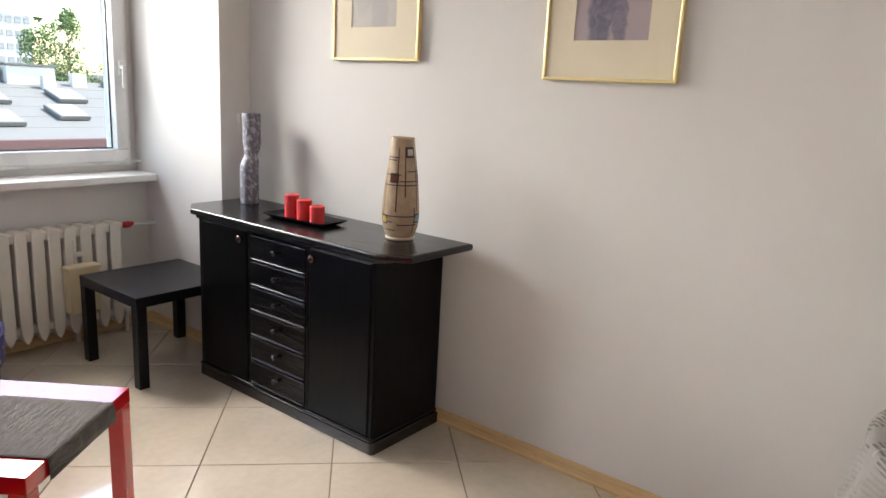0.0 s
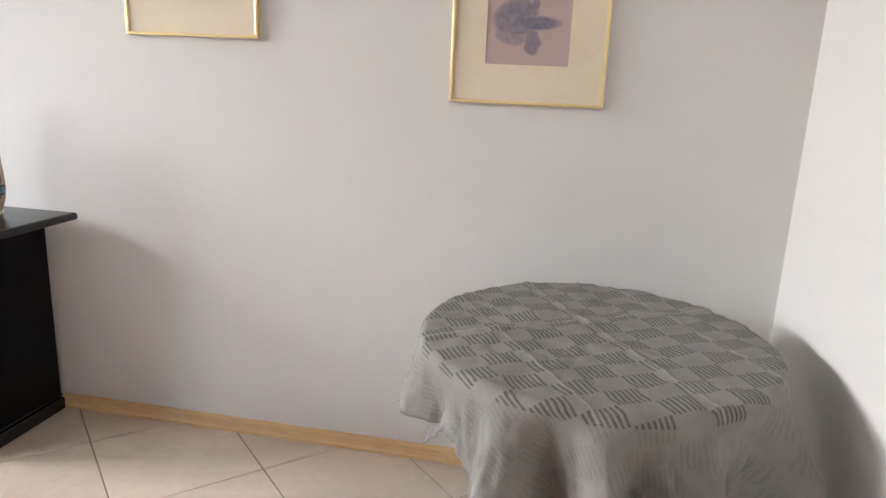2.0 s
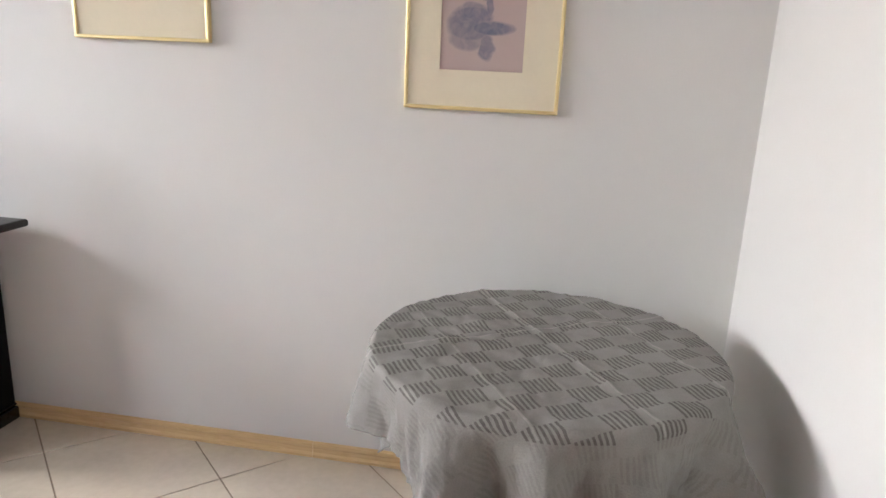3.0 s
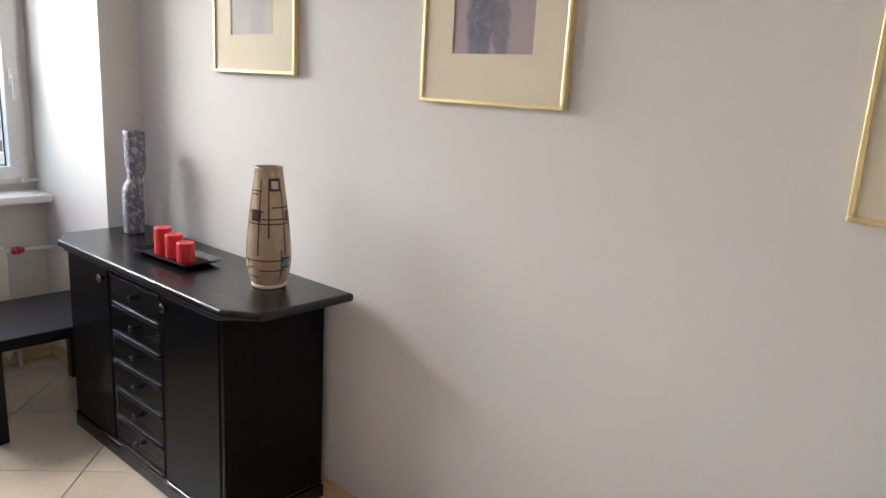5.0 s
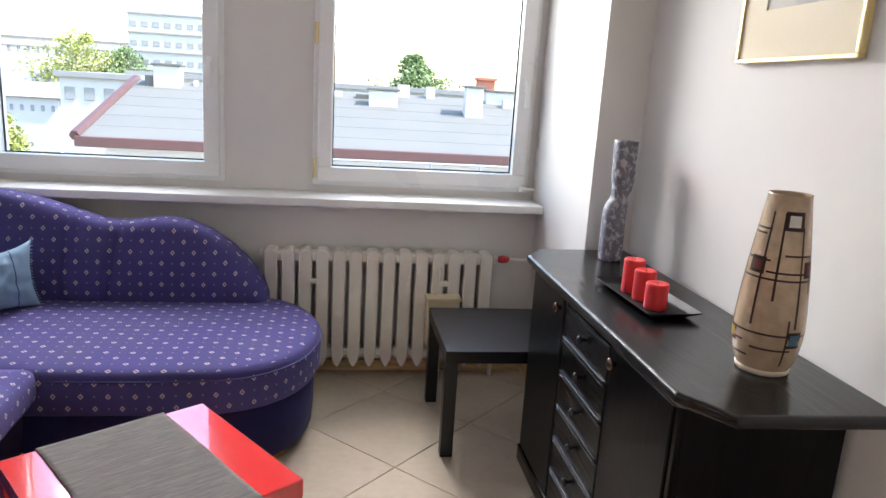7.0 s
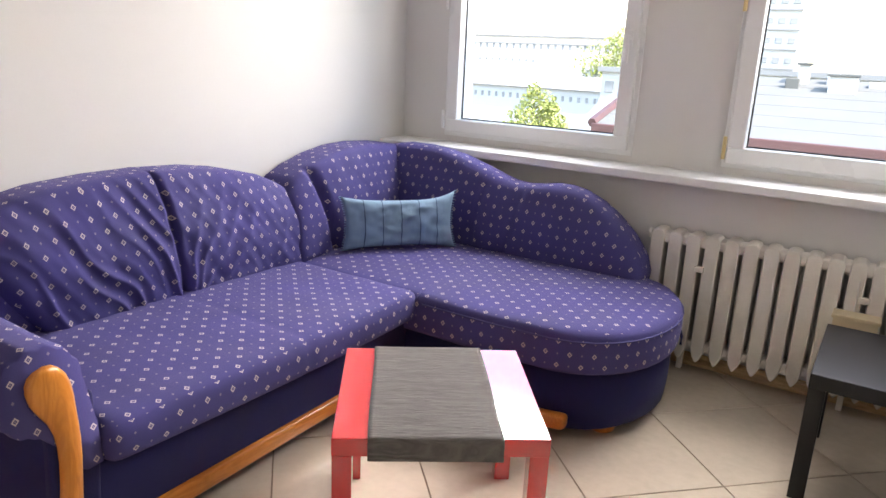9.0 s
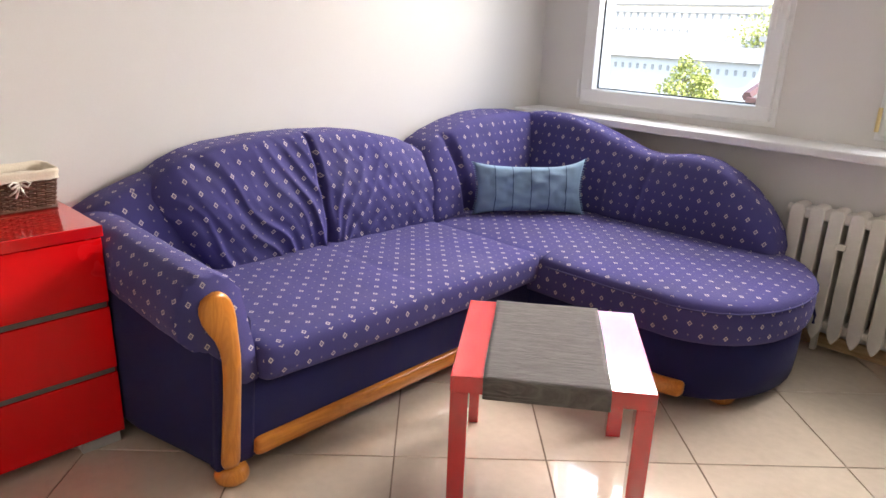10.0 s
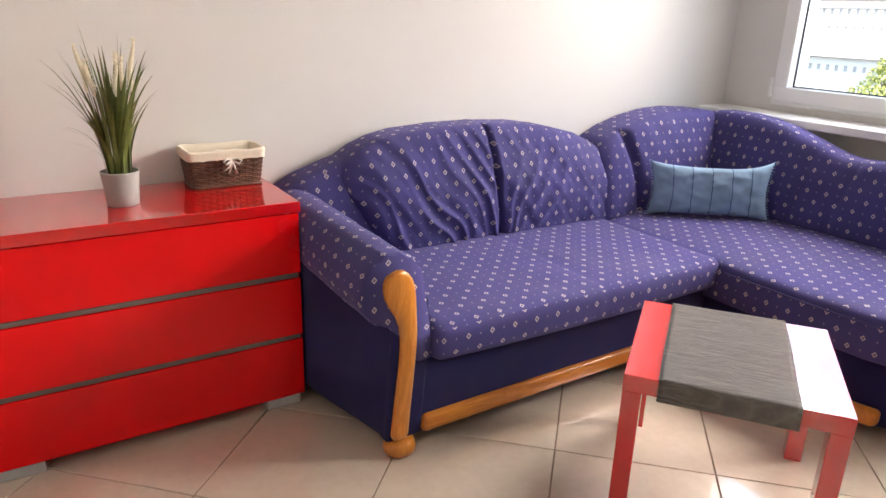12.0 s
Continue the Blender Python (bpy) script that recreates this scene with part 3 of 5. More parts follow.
        for k, x in enumerate(xs):
            e = max(0, (x + 2.205) / 0.024)
            sc = 1 - 0.055 * e * e
            row = []
            for i, (y, z) in enumerate(sec):
                gather = 0.0045 * math.sin(i * 2.1 + 0.7) * math.exp((x + 2.19) / 0.10) if i < 30 else 0
                yy = 1.38 + (y - 1.38) * (sc + gather * 8)
                zz = 0.55 + (z - 0.55) * (sc + gather * 8)
                zz += 0.03 * max(0, -(x + 2.35)) + 0.004 * noise.noise((x * 9, i * 0.3, 2))
                row.append(bm.verts.new(Vector((x, max(1.282, yy) if x < -2.62 else yy, zz))))
            rows.append(row)
        for a, b, xa, xb in zip(rows, rows[1:], xs, xs[1:]):
            for i in range(n):
                j = (i + 1) % n
                f = bm.faces.new((a[i], b[i], b[j], a[j]))
                ci, cj = cum[i], cum[i] + 0.07 if j == 0 else cum[j]
                for l, uv in zip(f.loops, ((ci, xa), (ci, xb), (cj, xb), (cj, xa))):
                    l[lay].uv = uv
        for f in (bm.faces.new(rows[-1]), bm.faces.new(rows[0][::-1])):
            for l in f.loops:
                l[lay].uv = (l.vert.co.y, l.vert.co.z)
        bmesh.ops.recalc_face_normals(bm, faces=bm.faces)
        return bm
    part("arm_roll", arm_roll(), F, t, "rolled patterned armrest", True)
    # carved wooden facing on the arm front
    def facing():
        line = [(1.364, 0.646, 0.012), (1.366, 0.640, 0.028), (1.370, 0.626, 0.040), (1.376, 0.606, 0.047), (1.384, 0.578, 0.049), (1.394, 0.546, 0.043), (1.404, 0.512, 0.034), (1.411, 0.475, 0.029), (1.414, 0.44, 0.027),
                (1.414, 0.39, 0.026), (1.411, 0.33, 0.026), (1.405, 0.25, 0.027), (1.399, 0.17, 0.028), (1.395, 0.115, 0.029), (1.393, 0.082, 0.029), (1.393, 0.068, 0.024)]
        bm = bmesh.new()
        rows = []
        m = len(line)
        for i, (y, z, w) in enumerate(line):
            a, b = line[max(0, i - 1)], line[min(m - 1, i + 1)]
            dy, dz = b[0] - a[0], b[1] - a[1]
            l = math.hypot(dy, dz)
            ny, nz = -dz / l, dy / l
            row = []
            for s, x in ((-1, 0), (-1, 0.010), (-0.8, 0.017), (-0.4, 0.021), (0, 0.022), (0.4, 0.021), (0.8, 0.017), (1, 0.010), (1, 0)):
                k = max(0.0, 1 - z / 0.42)
                row.append(bm.verts.new((-2.186 + x - 0.050 * k, y + 0.022 * k + ny * w * s, z + nz * w * s)))
            rows.append(row)
        for a, b in zip(rows, rows[1:]):
            for k in range(8):
                bm.faces.new((a[k], a[k + 1], b[k + 1], b[k]))
        bm.faces.new(rows[0])
        bm.faces.new(rows[-1][::-1])
        bmesh.ops.recalc_face_normals(bm, faces=bm.faces)
        return bm
    part("arm_facing", facing(), M["oak"], t, "curved honey-coloured wooden arm facing", True)
    part("arm_post", soft_box((-2.24, 1.37, 0.05), (-2.188, 1.498, 0.47), 0.012, (7, 8, 10), lean), NV, t)
    foot = lathe([(0.040, 0), (0.050, 0.008), (0.054, 0.024), (0.050, 0.04), (0.042, 0.055)], 28)
    foot.transform(pose(-2.246, 1.424, 0))
    part("foot", foot, M["oak"], t, "round wooden bun foot", True)
    # chaise with a rounded end
    def chaise_plan(grow):
        pts = [(-3.06, 2.835 - grow), (-2.6, 2.825 - grow), (-2.12, 2.815 - grow), (-1.80, 2.812 - grow), (-1.62, 2.822 - grow)]
        for i in range(1, 17):
            a = radians(-90 + i * 180 / 17)
            r = 0.455 + grow
            pts.append((-1.68 + (r * 0.94) * max(0, math.cos(a)) ** 0.8, 3.27 + r * math.sin(a)))
        pts += [(-1.75, 3.735 + grow * 0.3), (-2.4, 3.74 + grow * 0.3), (-3.06, 3.74 + grow * 0.3)]
        return pts
    def slab(grow, rows):
        """Stacked outlines: rows of (height, inset)."""
        bm = bmesh.new()
        lay = bm.loops.layers.uv.new("UVMap")
        base = chaise_plan(grow)
        dense = []
        for (a, b) in zip(base, base[1:] + base[:1]):
            m = max(1, int(math.dist(a, b) / 0.05))
            dense += [(a[0] + (b[0] - a[0]) * k / m, a[1] + (b[1] - a[1]) * k / m) for k in range(m)]
        n = len(dense)
        c = Vector((-2.2, 3.29))
        lens = [0]
        for a, b in zip(dense, dense[1:] + dense[:1]):
            lens.append(lens[-1] + math.dist(a, b))
        out = []
        for z, inset in rows:
            ring = []
            for x, y in dense:
                ax = min(max(x, -2.62), -1.72)
                d = Vector((x - ax, y - 3.28))
                k = max(0.0, 1 - inset / max(d.length, 1e-6))
                ring.append(bm.verts.new((ax + d.x * k, 3.28 + d.y * k, z + (0.004 * noise.noise((x * 5, y * 5, z * 3)) if z > 0.3 else 0))))
            out.append(ring)
        for r, (a, b) in enumerate(zip(out, out[1:])):
            flat = rows[r + 1][1] - rows[r][1] > abs(rows[r + 1][0] - rows[r][0])
            for i in range(n):
                j = (i + 1) % n
                f = bm.faces.new((a[i], a[j], b[j], b[i]))
                for l, key, zz in zip(f.loops, (i, i + 1, i + 1, i), (rows[r][0], rows[r][0], rows[r + 1][0], rows[r + 1][0])):
                    l[lay].uv = (l.vert.co.y, l.vert.co.x) if flat else (lens[key], zz)
        bm.faces.new(out[0][::-1])
        f = bm.faces.new(out[-1])
        for l in f.loops:
            l[lay].uv = (l.vert.co.y, l.vert.co.x)
        return bm
    part("chaise_base", slab(-0.012, [(0.045, 0.02), (0.055, 0.008), (0.12, 0.002), (0.305, 0.0)]), NV, t, "plain navy chaise base", True)
    part("chaise_seat", slab(0.012, [(0.285, 0.006), (0.30, 0.0), (0.36, -0.004), (0.408, 0.0), (0.425, 0.006), (0.437, 0.018), (0.445, 0.04), (0.450, 0.08), (0.455, 0.14), (0.459, 0.22), (0.461, 0.30), (0.462, 0.40)]), F, t, smooth=True)
    ring = chaise_plan(0.014)[2:-3]
    part("chaise_piping", tube([(x, y, 0.411) for x, y in ring], 0.0035, 6), M["piping"], t, smooth=True)
    part("chaise_seam", tube([(-2.150, 2.800, 0.42), (-2.150, 2.815, 0.438), (-2.152, 2.86, 0.449), (-2.165, 3.0, 0.457), (-2.20, 3.25, 0.4615), (-2.24, 3.5, 0.461)], 0.003, 6), M["piping"], t, smooth=True)
    part("chaise_rail", soft_box((-2.10, 2.792, 0.058), (-1.49, 2.845, 0.118), 0.018, (20, 7, 7), lambda p: Vector((p.x, p.y + 0.3 * max(0, p.x + 1.62) ** 1.2, p.z))), M["oak_y"], t, "honey-coloured wooden rail", True)
    fb = lathe([(0.040, 0), (0.05, 0.008), (0.054, 0.022), (0.045, 0.046)], 28)
    fb.transform(pose(-1.42, 3.04, 0))
    part("foot", fb, M["oak"], t, "round wooden bun foot", True)
    # corner back on the wall side
    side = [(2.78, 0.70), (2.82, 0.775), (2.88, 0.825), (2.97, 0.865), (3.10, 0.905), (3.25, 0.932), (3.4, 0.938), (3.6, 0.926), (3.74, 0.905)]
    def w_corner(p):
        q = p.copy()
        s = (p.z - 0.42) / 0.48
        q.z = 0.42 + s * (curve_at(side, p.y) - 0.018 - 0.42)
        f = (p.x + 3.09) / 0.30
        q.x += f * (-0.08 * s + 0.035 * math.sin(math.pi * min(1, max(0, s))))
        fold = math.exp(-((p.y - 2.985 + 0.10 * (s - 0.8)) / 0.02) ** 2)
        q.x -= f * 0.045 * fold
        q.x += f * wrinkle(p.y, q.z, 9) * 0.5
        return q
    part("corner_backrest", soft_box((-3.09, 2.80, 0.42), (-2.79, 3.70, 0.90), 0.05, (9, 56, 34), w_corner, (0.02, 0.03), True), F, t, smooth=True)
    low = [(-3.0, 0.90), (-2.84, 0.925), (-2.70, 0.925), (-2.60, 0.915), (-2.48, 0.892), (-2.36, 0.855), (-2.27, 0.825), (-2.19, 0.803), (-2.12, 0.798), (-2.05, 0.805), (-1.98, 0.818), (-1.90, 0.818),
           (-1.83, 0.805), (-1.74, 0.765), (-1.66, 0.71), (-1.58, 0.635), (-1.52, 0.55), (-1.49, 0.47)]
    def w_long(p):
        q = p.copy()
        s = (p.z - 0.42) / 0.48
        q.z = 0.42 + s * (curve_at(low, p.x) - 0.012 - 0.42)
        f = (3.755 - p.y) / 0.215
        q.y -= f * (-0.075 * s + 0.035 * math.sin(math.pi * min(1, max(0, s))))
        for xs, a in ((-2.33, 0.014), (-2.14, 0.016)):
            q.y += f * a * math.exp(-((p.x - xs - 0.06 * (s - 0.5)) / 0.014) ** 2)
        q.y -= f * wrinkle(p.x, q.z, 12) * 0.45
        q.y += 0.10 * f * max(0, p.x + 1.75)
        return q
    part("chaise_backrest", soft_box((-2.98, 3.54, 0.42), (-1.49, 3.755, 0.90), 0.05, (96, 9, 34), w_long, (0.015, 0.0), True), F, t, smooth=True)
    # tassel of the chaise cover
    part("tie", tube([(-1.262, 3.42, 0.335), (-1.252, 3.425, 0.30), (-1.256, 3.44, 0.262)], 0.006, 6), NV, t)
    return t
sofa()

def pillow():
    t = thing("cushion", "pale blue striped oblong cushion in sofa corner", "cushion")
    Lh, Wh = 0.280, 0.130
    def shape(u, v, side):
        e = max(0, 1 - abs(u) ** 3.2) ** 0.5 * max(0, 1 - abs(v) ** 2.6) ** 0.5
        pin = 1 - 0.17 * (1 - abs(u) ** 3) * abs(v) ** 3
        pu = 1 - 0.085 * (1 - abs(v) ** 2) * abs(u) ** 3
        w = 0.016 * noise.noise((u * 4, v * 3, side + 5)) + 0.008 * noise.noise((u * 13, v * 6, side + 2))
        ear = 0.022 * max(0, u) ** 4 * max(0, v) ** 3
        return Vector((u * Lh * pu, side * (0.055 * e + w * e), v * Wh * pin + ear))
    bm = bmesh.new()
    g = {}
    nu, nv = 44, 24
    for sd in (1, -1):
        for i in range(nu + 1):
            for j in range(nv + 1):
                if sd == -1 and (i in (0, nu) or j in (0, nv)):
                    g[sd, i, j] = g[1, i, j]
                else:
                    g[sd, i, j] = bm.verts.new(shape(2 * i / nu - 1, 2 * j / nv - 1, sd))
        for i in range(nu):
            for j in range(nv):
                q = (g[sd, i, j], g[sd, i + 1, j], g[sd, i + 1, j + 1], g[sd, i, j + 1])
                bm.faces.new(q if sd == -1 else q[::-1])
    bmesh.ops.recalc_face_normals(bm, faces=bm.faces)
    part("cover", bm, M["pillow"], t, smooth=True)
    for u in (-0.64, -0.32, 0.0, 0.32, 0.64):
        sb = bmesh.new()
        add_tube(sb, [shape(u, -0.97 + 1.94 * k / 20, -1) + Vector((0, -0.0006, 0)) for k in range(21)], 0.0021, 5)
        part("stripe", sb, M["pillow_stripe"], t, "dark woven stripe")
    for sx in (-1, 1):
        fr = bmesh.new()
        for k in range(26):
            v = -1 + 2 * k / 25
            p = shape(sx, v, 1)
            add_tube(fr, [p, p + Vector((sx * 0.010, 0.002 * math.sin(k * 3), 0.003 * math.sin(k * 5)))], 0.0022, 4)
        part("fringe", fr, M["pillow"], t, "short blue fringe")
    return t
pl = pillow()
pl.matrix_world = pose(-2.59, 3.275, 0.583, -10, 0, 50)

# ---- red chest of drawers ----
def dresser():
    t = thing("chest_of_drawers", "glossy red three-drawer chest beside sofa", "chest of drawers")
    y0, y1, xf = -0.31, 1.282, -2.668
    part("top", box((-3.105, y0, 0.708), (xf, y1, 0.744), 0.0025), M["red"], t)
    part("carcass", box((-3.105, y0 + 0.004, 0.036), (xf - 0.026, y1 - 0.003, 0.7075), 0.002), M["red_front"], t)
    for z0, z1 in ((0.040, 0.2525), (0.272, 0.4775), (0.498, 0.7045)):
        part("drawer_front", box((xf - 0.0255, y0 + 0.004, z0), (xf - 0.004, y1 - 0.006, z1), 0.0025), M["red_front"], t)
    for z in (0.2535, 0.4790):
        part("handle_strip", box((xf - 0.0255, y0 + 0.004, z), (xf - 0.010, y1 - 0.012, z + 0.0165), 0.001), M["strip"], t, "dark grey metal grip strip")
    for y in (y1 - 0.14, 0.34, y0 + 0.02):
        part("foot", box((-2.80, y, 0.0), (xf - 0.012, y + 0.12, 0.0355), 0.003), M["pad"], t, "flat grey foot")
    for y in (y1 - 0.14, y0 + 0.02):
        part("foot", box((-3.09, y, 0.0), (-2.98, y + 0.12, 0.0355), 0.003), M["pad"], t, "flat grey foot")
    return t
dresser()

# ---- round dining table and its cloth ----
def round_table():
    t = thing("round_table", "round dining table hidden under grey cloth", "table", at=(-0.57, -0.297, 0))
    part("tabletop", lathe([(0.435, 0.735), (0.446, 0.74), (0.448, 0.755), (0.444, 0.766), (0.435, 0.768)], 64), M["dark_table_leg"], t)
    for a in (45, 135, 225, 315):
        x, y = 0.30 * math.cos(radians(a)), 0.30 * math.sin(radians(a))
        part("leg", tube([(x, y, 0), (x * 0.92, y * 0.92, 0.735)], 0.022, 10, [0.018, 0.026]), M["dark_table_leg"], t)
    return t
round_table()

def cloth_fabric():
    """Grey linen with a chequer of striped blocks."""
    m = mat("tablecloth_linen", (0.245, 0.232, 0.218), 0.88, var=0.22, scale=9, bump=0.5, bscale=300, spec=0.2)
    nt = m.node_tree
    N, L = nt.nodes, nt.links
    b = N["Principled BSDF"]
    uv = N.new("ShaderNodeUVMap")
    sp = N.new("ShaderNodeSeparateXYZ")
    L.new(uv.outputs[0], sp.inputs[0])
    BU, BV = 0.062, 0.088
    cu = math_node(nt, 'FLOOR', math_node(nt, 'DIVIDE', sp.outputs[0], BU))
    cv = math_node(nt, 'FLOOR', math_node(nt, 'DIVIDE', sp.outputs[1], BV))
    chk = math_node(nt, 'MODULO', math_node(nt, 'ABSOLUTE', math_node(nt, 'ADD', cu, cv)), 2.0)
    fr = math_node(nt, 'FRACT', math_node(nt, 'MULTIPLY', math_node(nt, 'DIVIDE', sp.outputs[1], BV), 7.0))
    stripe = math_node(nt, 'GREATER_THAN', fr, 0.50)
    k = math_node(nt, 'MULTIPLY', math_node(nt, 'MULTIPLY', chk, stripe), 0.62)
    nz = N.new("ShaderNodeTexNoise")
    nz.inputs["Scale"].default_value = 60
    L.new(uv.outputs[0], nz.inputs["Vector"])
    k = math_node(nt, 'MULTIPLY', k, math_node(nt, 'ADD', nz.outputs[0], 0.55))
    # plainer border
    rr = math_node(nt, 'SQRT', math_node(nt, 'ADD', math_node(nt, 'POWER', sp.outputs[0], 2), math_node(nt, 'POWER', sp.outputs[1], 2)))
    k = math_node(nt, 'MULTIPLY', k, math_node(nt, 'MAXIMUM', math_node(nt, 'LESS_THAN', rr, 0.475), 0.2))
    mx = N.new("ShaderNodeMix")
    mx.data_type = 'RGBA'
    L.new(k, mx.inputs[0])
    L.new(b.inputs["Base Color"].links[0].from_socket, mx.inputs[6])
    mx.inputs[7].default_value = (0.075, 0.064, 0.060, 1)
    # ironing creases: light caught on their ridges, painted as thin pale lines
    crease_glint = None
    for sock, place in ((1, -0.02), (1, -0.27), (1, 0.24), (0, 0.09)):
        e = math_node(nt, 'LESS_THAN', math_node(nt, 'ABSOLUTE', math_node(nt, 'SUBTRACT', sp.outputs[sock], place)), 0.0035)
        crease_glint = e if crease_glint is None else math_node(nt, 'MAXIMUM', crease_glint, e)
    m2 = N.new("ShaderNodeMix")
    m2.data_type = 'RGBA'
    crease_glint = math_node(nt, 'MULTIPLY', crease_glint, math_node(nt, 'LESS_THAN', rr, 0.47))
    L.new(math_node(nt, 'MULTIPLY', crease_glint, math_node(nt, 'MULTIPLY', nz.outputs[0], 0.8)), m2.inputs[0])
    L.new(mx.outputs[2], m2.inputs[6])
    m2.inputs[7].default_value = (0.45, 0.42, 0.39, 1)
    L.new(m2.outputs[2], b.inputs["Base Color"])
    return m
M["cloth"] = cloth_fabric()

def tablecloth():
    t = thing("tablecloth", "grey checked linen cloth hanging in folds over round table", "tablecloth", at=(-0.57, -0.297, 0), turn=31)
    R, HU, HV, ZT = 0.450, 0.95, 0.635, 0.779
    bm = bmesh.new()
    lay = bm.loops.layers.uv.new("UVMap")
    NA, NR = 360, 96
    rows = []
    for i in range(NA):
        a = 2 * math.pi * i / NA
        ca, sa = math.cos(a), math.sin(a)
        full = min(HU / max(abs(ca), 1e-6), HV / max(abs(sa), 1e-6))
        # soft corner
        full = min(full, 0.93)
        row = []
        for j in range(NR + 1):
            s = full * (j / NR)
            if s <= R - 0.015:
                r, z = s, ZT
            elif s <= R + 0.02:
                k = (s - R + 0.015) / 0.035
                r, z = R - 0.015 + 0.022 * math.sin(k * math.pi / 2), ZT - 0.018 * (1 - math.cos(k * math.pi / 2))
            else:
                h = s - R - 0.02
                w1, w2 = math.sin(10 * a + 1.9 * math.sin(2 * a + 0.6) + 0.8), math.sin(17 * a + 1.3)
                fold = 1.1 * (1 - 2 * (1 - (w1 * 0.5 + 0.5)) ** 0.6) + 0.45 * w2 + 0.5 * noise.noise((ca * 5, sa * 5, h * 5)) + 0.35 * noise.noise((ca * 12, sa * 12, h * 11)) + 0.24 * noise.noise((ca * 30, sa * 30, h * 26)) + 0.10 * noise.noise((ca * 60, sa * 60, h * 50))
                slack = max(0, full - R)
                amp = min(1, h / 0.20) ** 0.9 * (0.030 + 0.036 * min(1, slack / 0.5))
                r = R + 0.007 + 0.07 * h + amp * (fold + 0.18)
                z = ZT - 0.018 - h * (0.955 if slack < 0.3 else 0.97)
            wr = 0.0
            if s < R:
                wr = 0.0070 * noise.noise((s * ca * 8, s * sa * 8, 3)) + 0.0085 * abs(noise.noise((s * ca * 14, s * sa * 14, 8))) + 0.003 * abs(noise.noise((s * ca * 30, s * sa * 30, 5))) + 0.0036 * math.exp(-((s * sa + 0.02) / 0.007) ** 2) + 0.0030 * math.exp(-((s * sa + 0.27) / 0.007) ** 2) + 0.0030 * math.exp(-((s * sa - 0.24) / 0.007) ** 2) + 0.0026 * math.exp(-((s * ca - 0.09) / 0.007) ** 2)
            row.append((Vector((r * ca, r * sa, max(0.02, z) + wr)), (s * ca, s * sa)))
        rows.append(row)
    c = bm.verts.new((0, 0, ZT))
    V = [[c] + [bm.verts.new(p) for p, _ in row[1:]] for row in rows]
    for i in range(NA):
        k = (i + 1) % NA
        for j in range(NR):
            vs = [V[i][j], V[i][j + 1], V[k][j + 1], V[k][j]]
            us = [rows[i][j][1], rows[i][j + 1][1], rows[k][j + 1][1], rows[k][j][1]]
            if j == 0:
                vs, us = [V[i][0], V[i][1], V[k][1]], [us[0], us[1], us[2]]
            f = bm.faces.new(vs)
            for l, u in zip(f.loops, us):
                l[lay].uv = u
    bmesh.ops.recalc_face_normals(bm, faces=bm.faces)
    bmesh.ops.solidify(bm, geom=bm.faces[:], thickness=0.0016)
    part("cloth", bm, M["cloth"], t, smooth=True)
    return t
tablecloth()

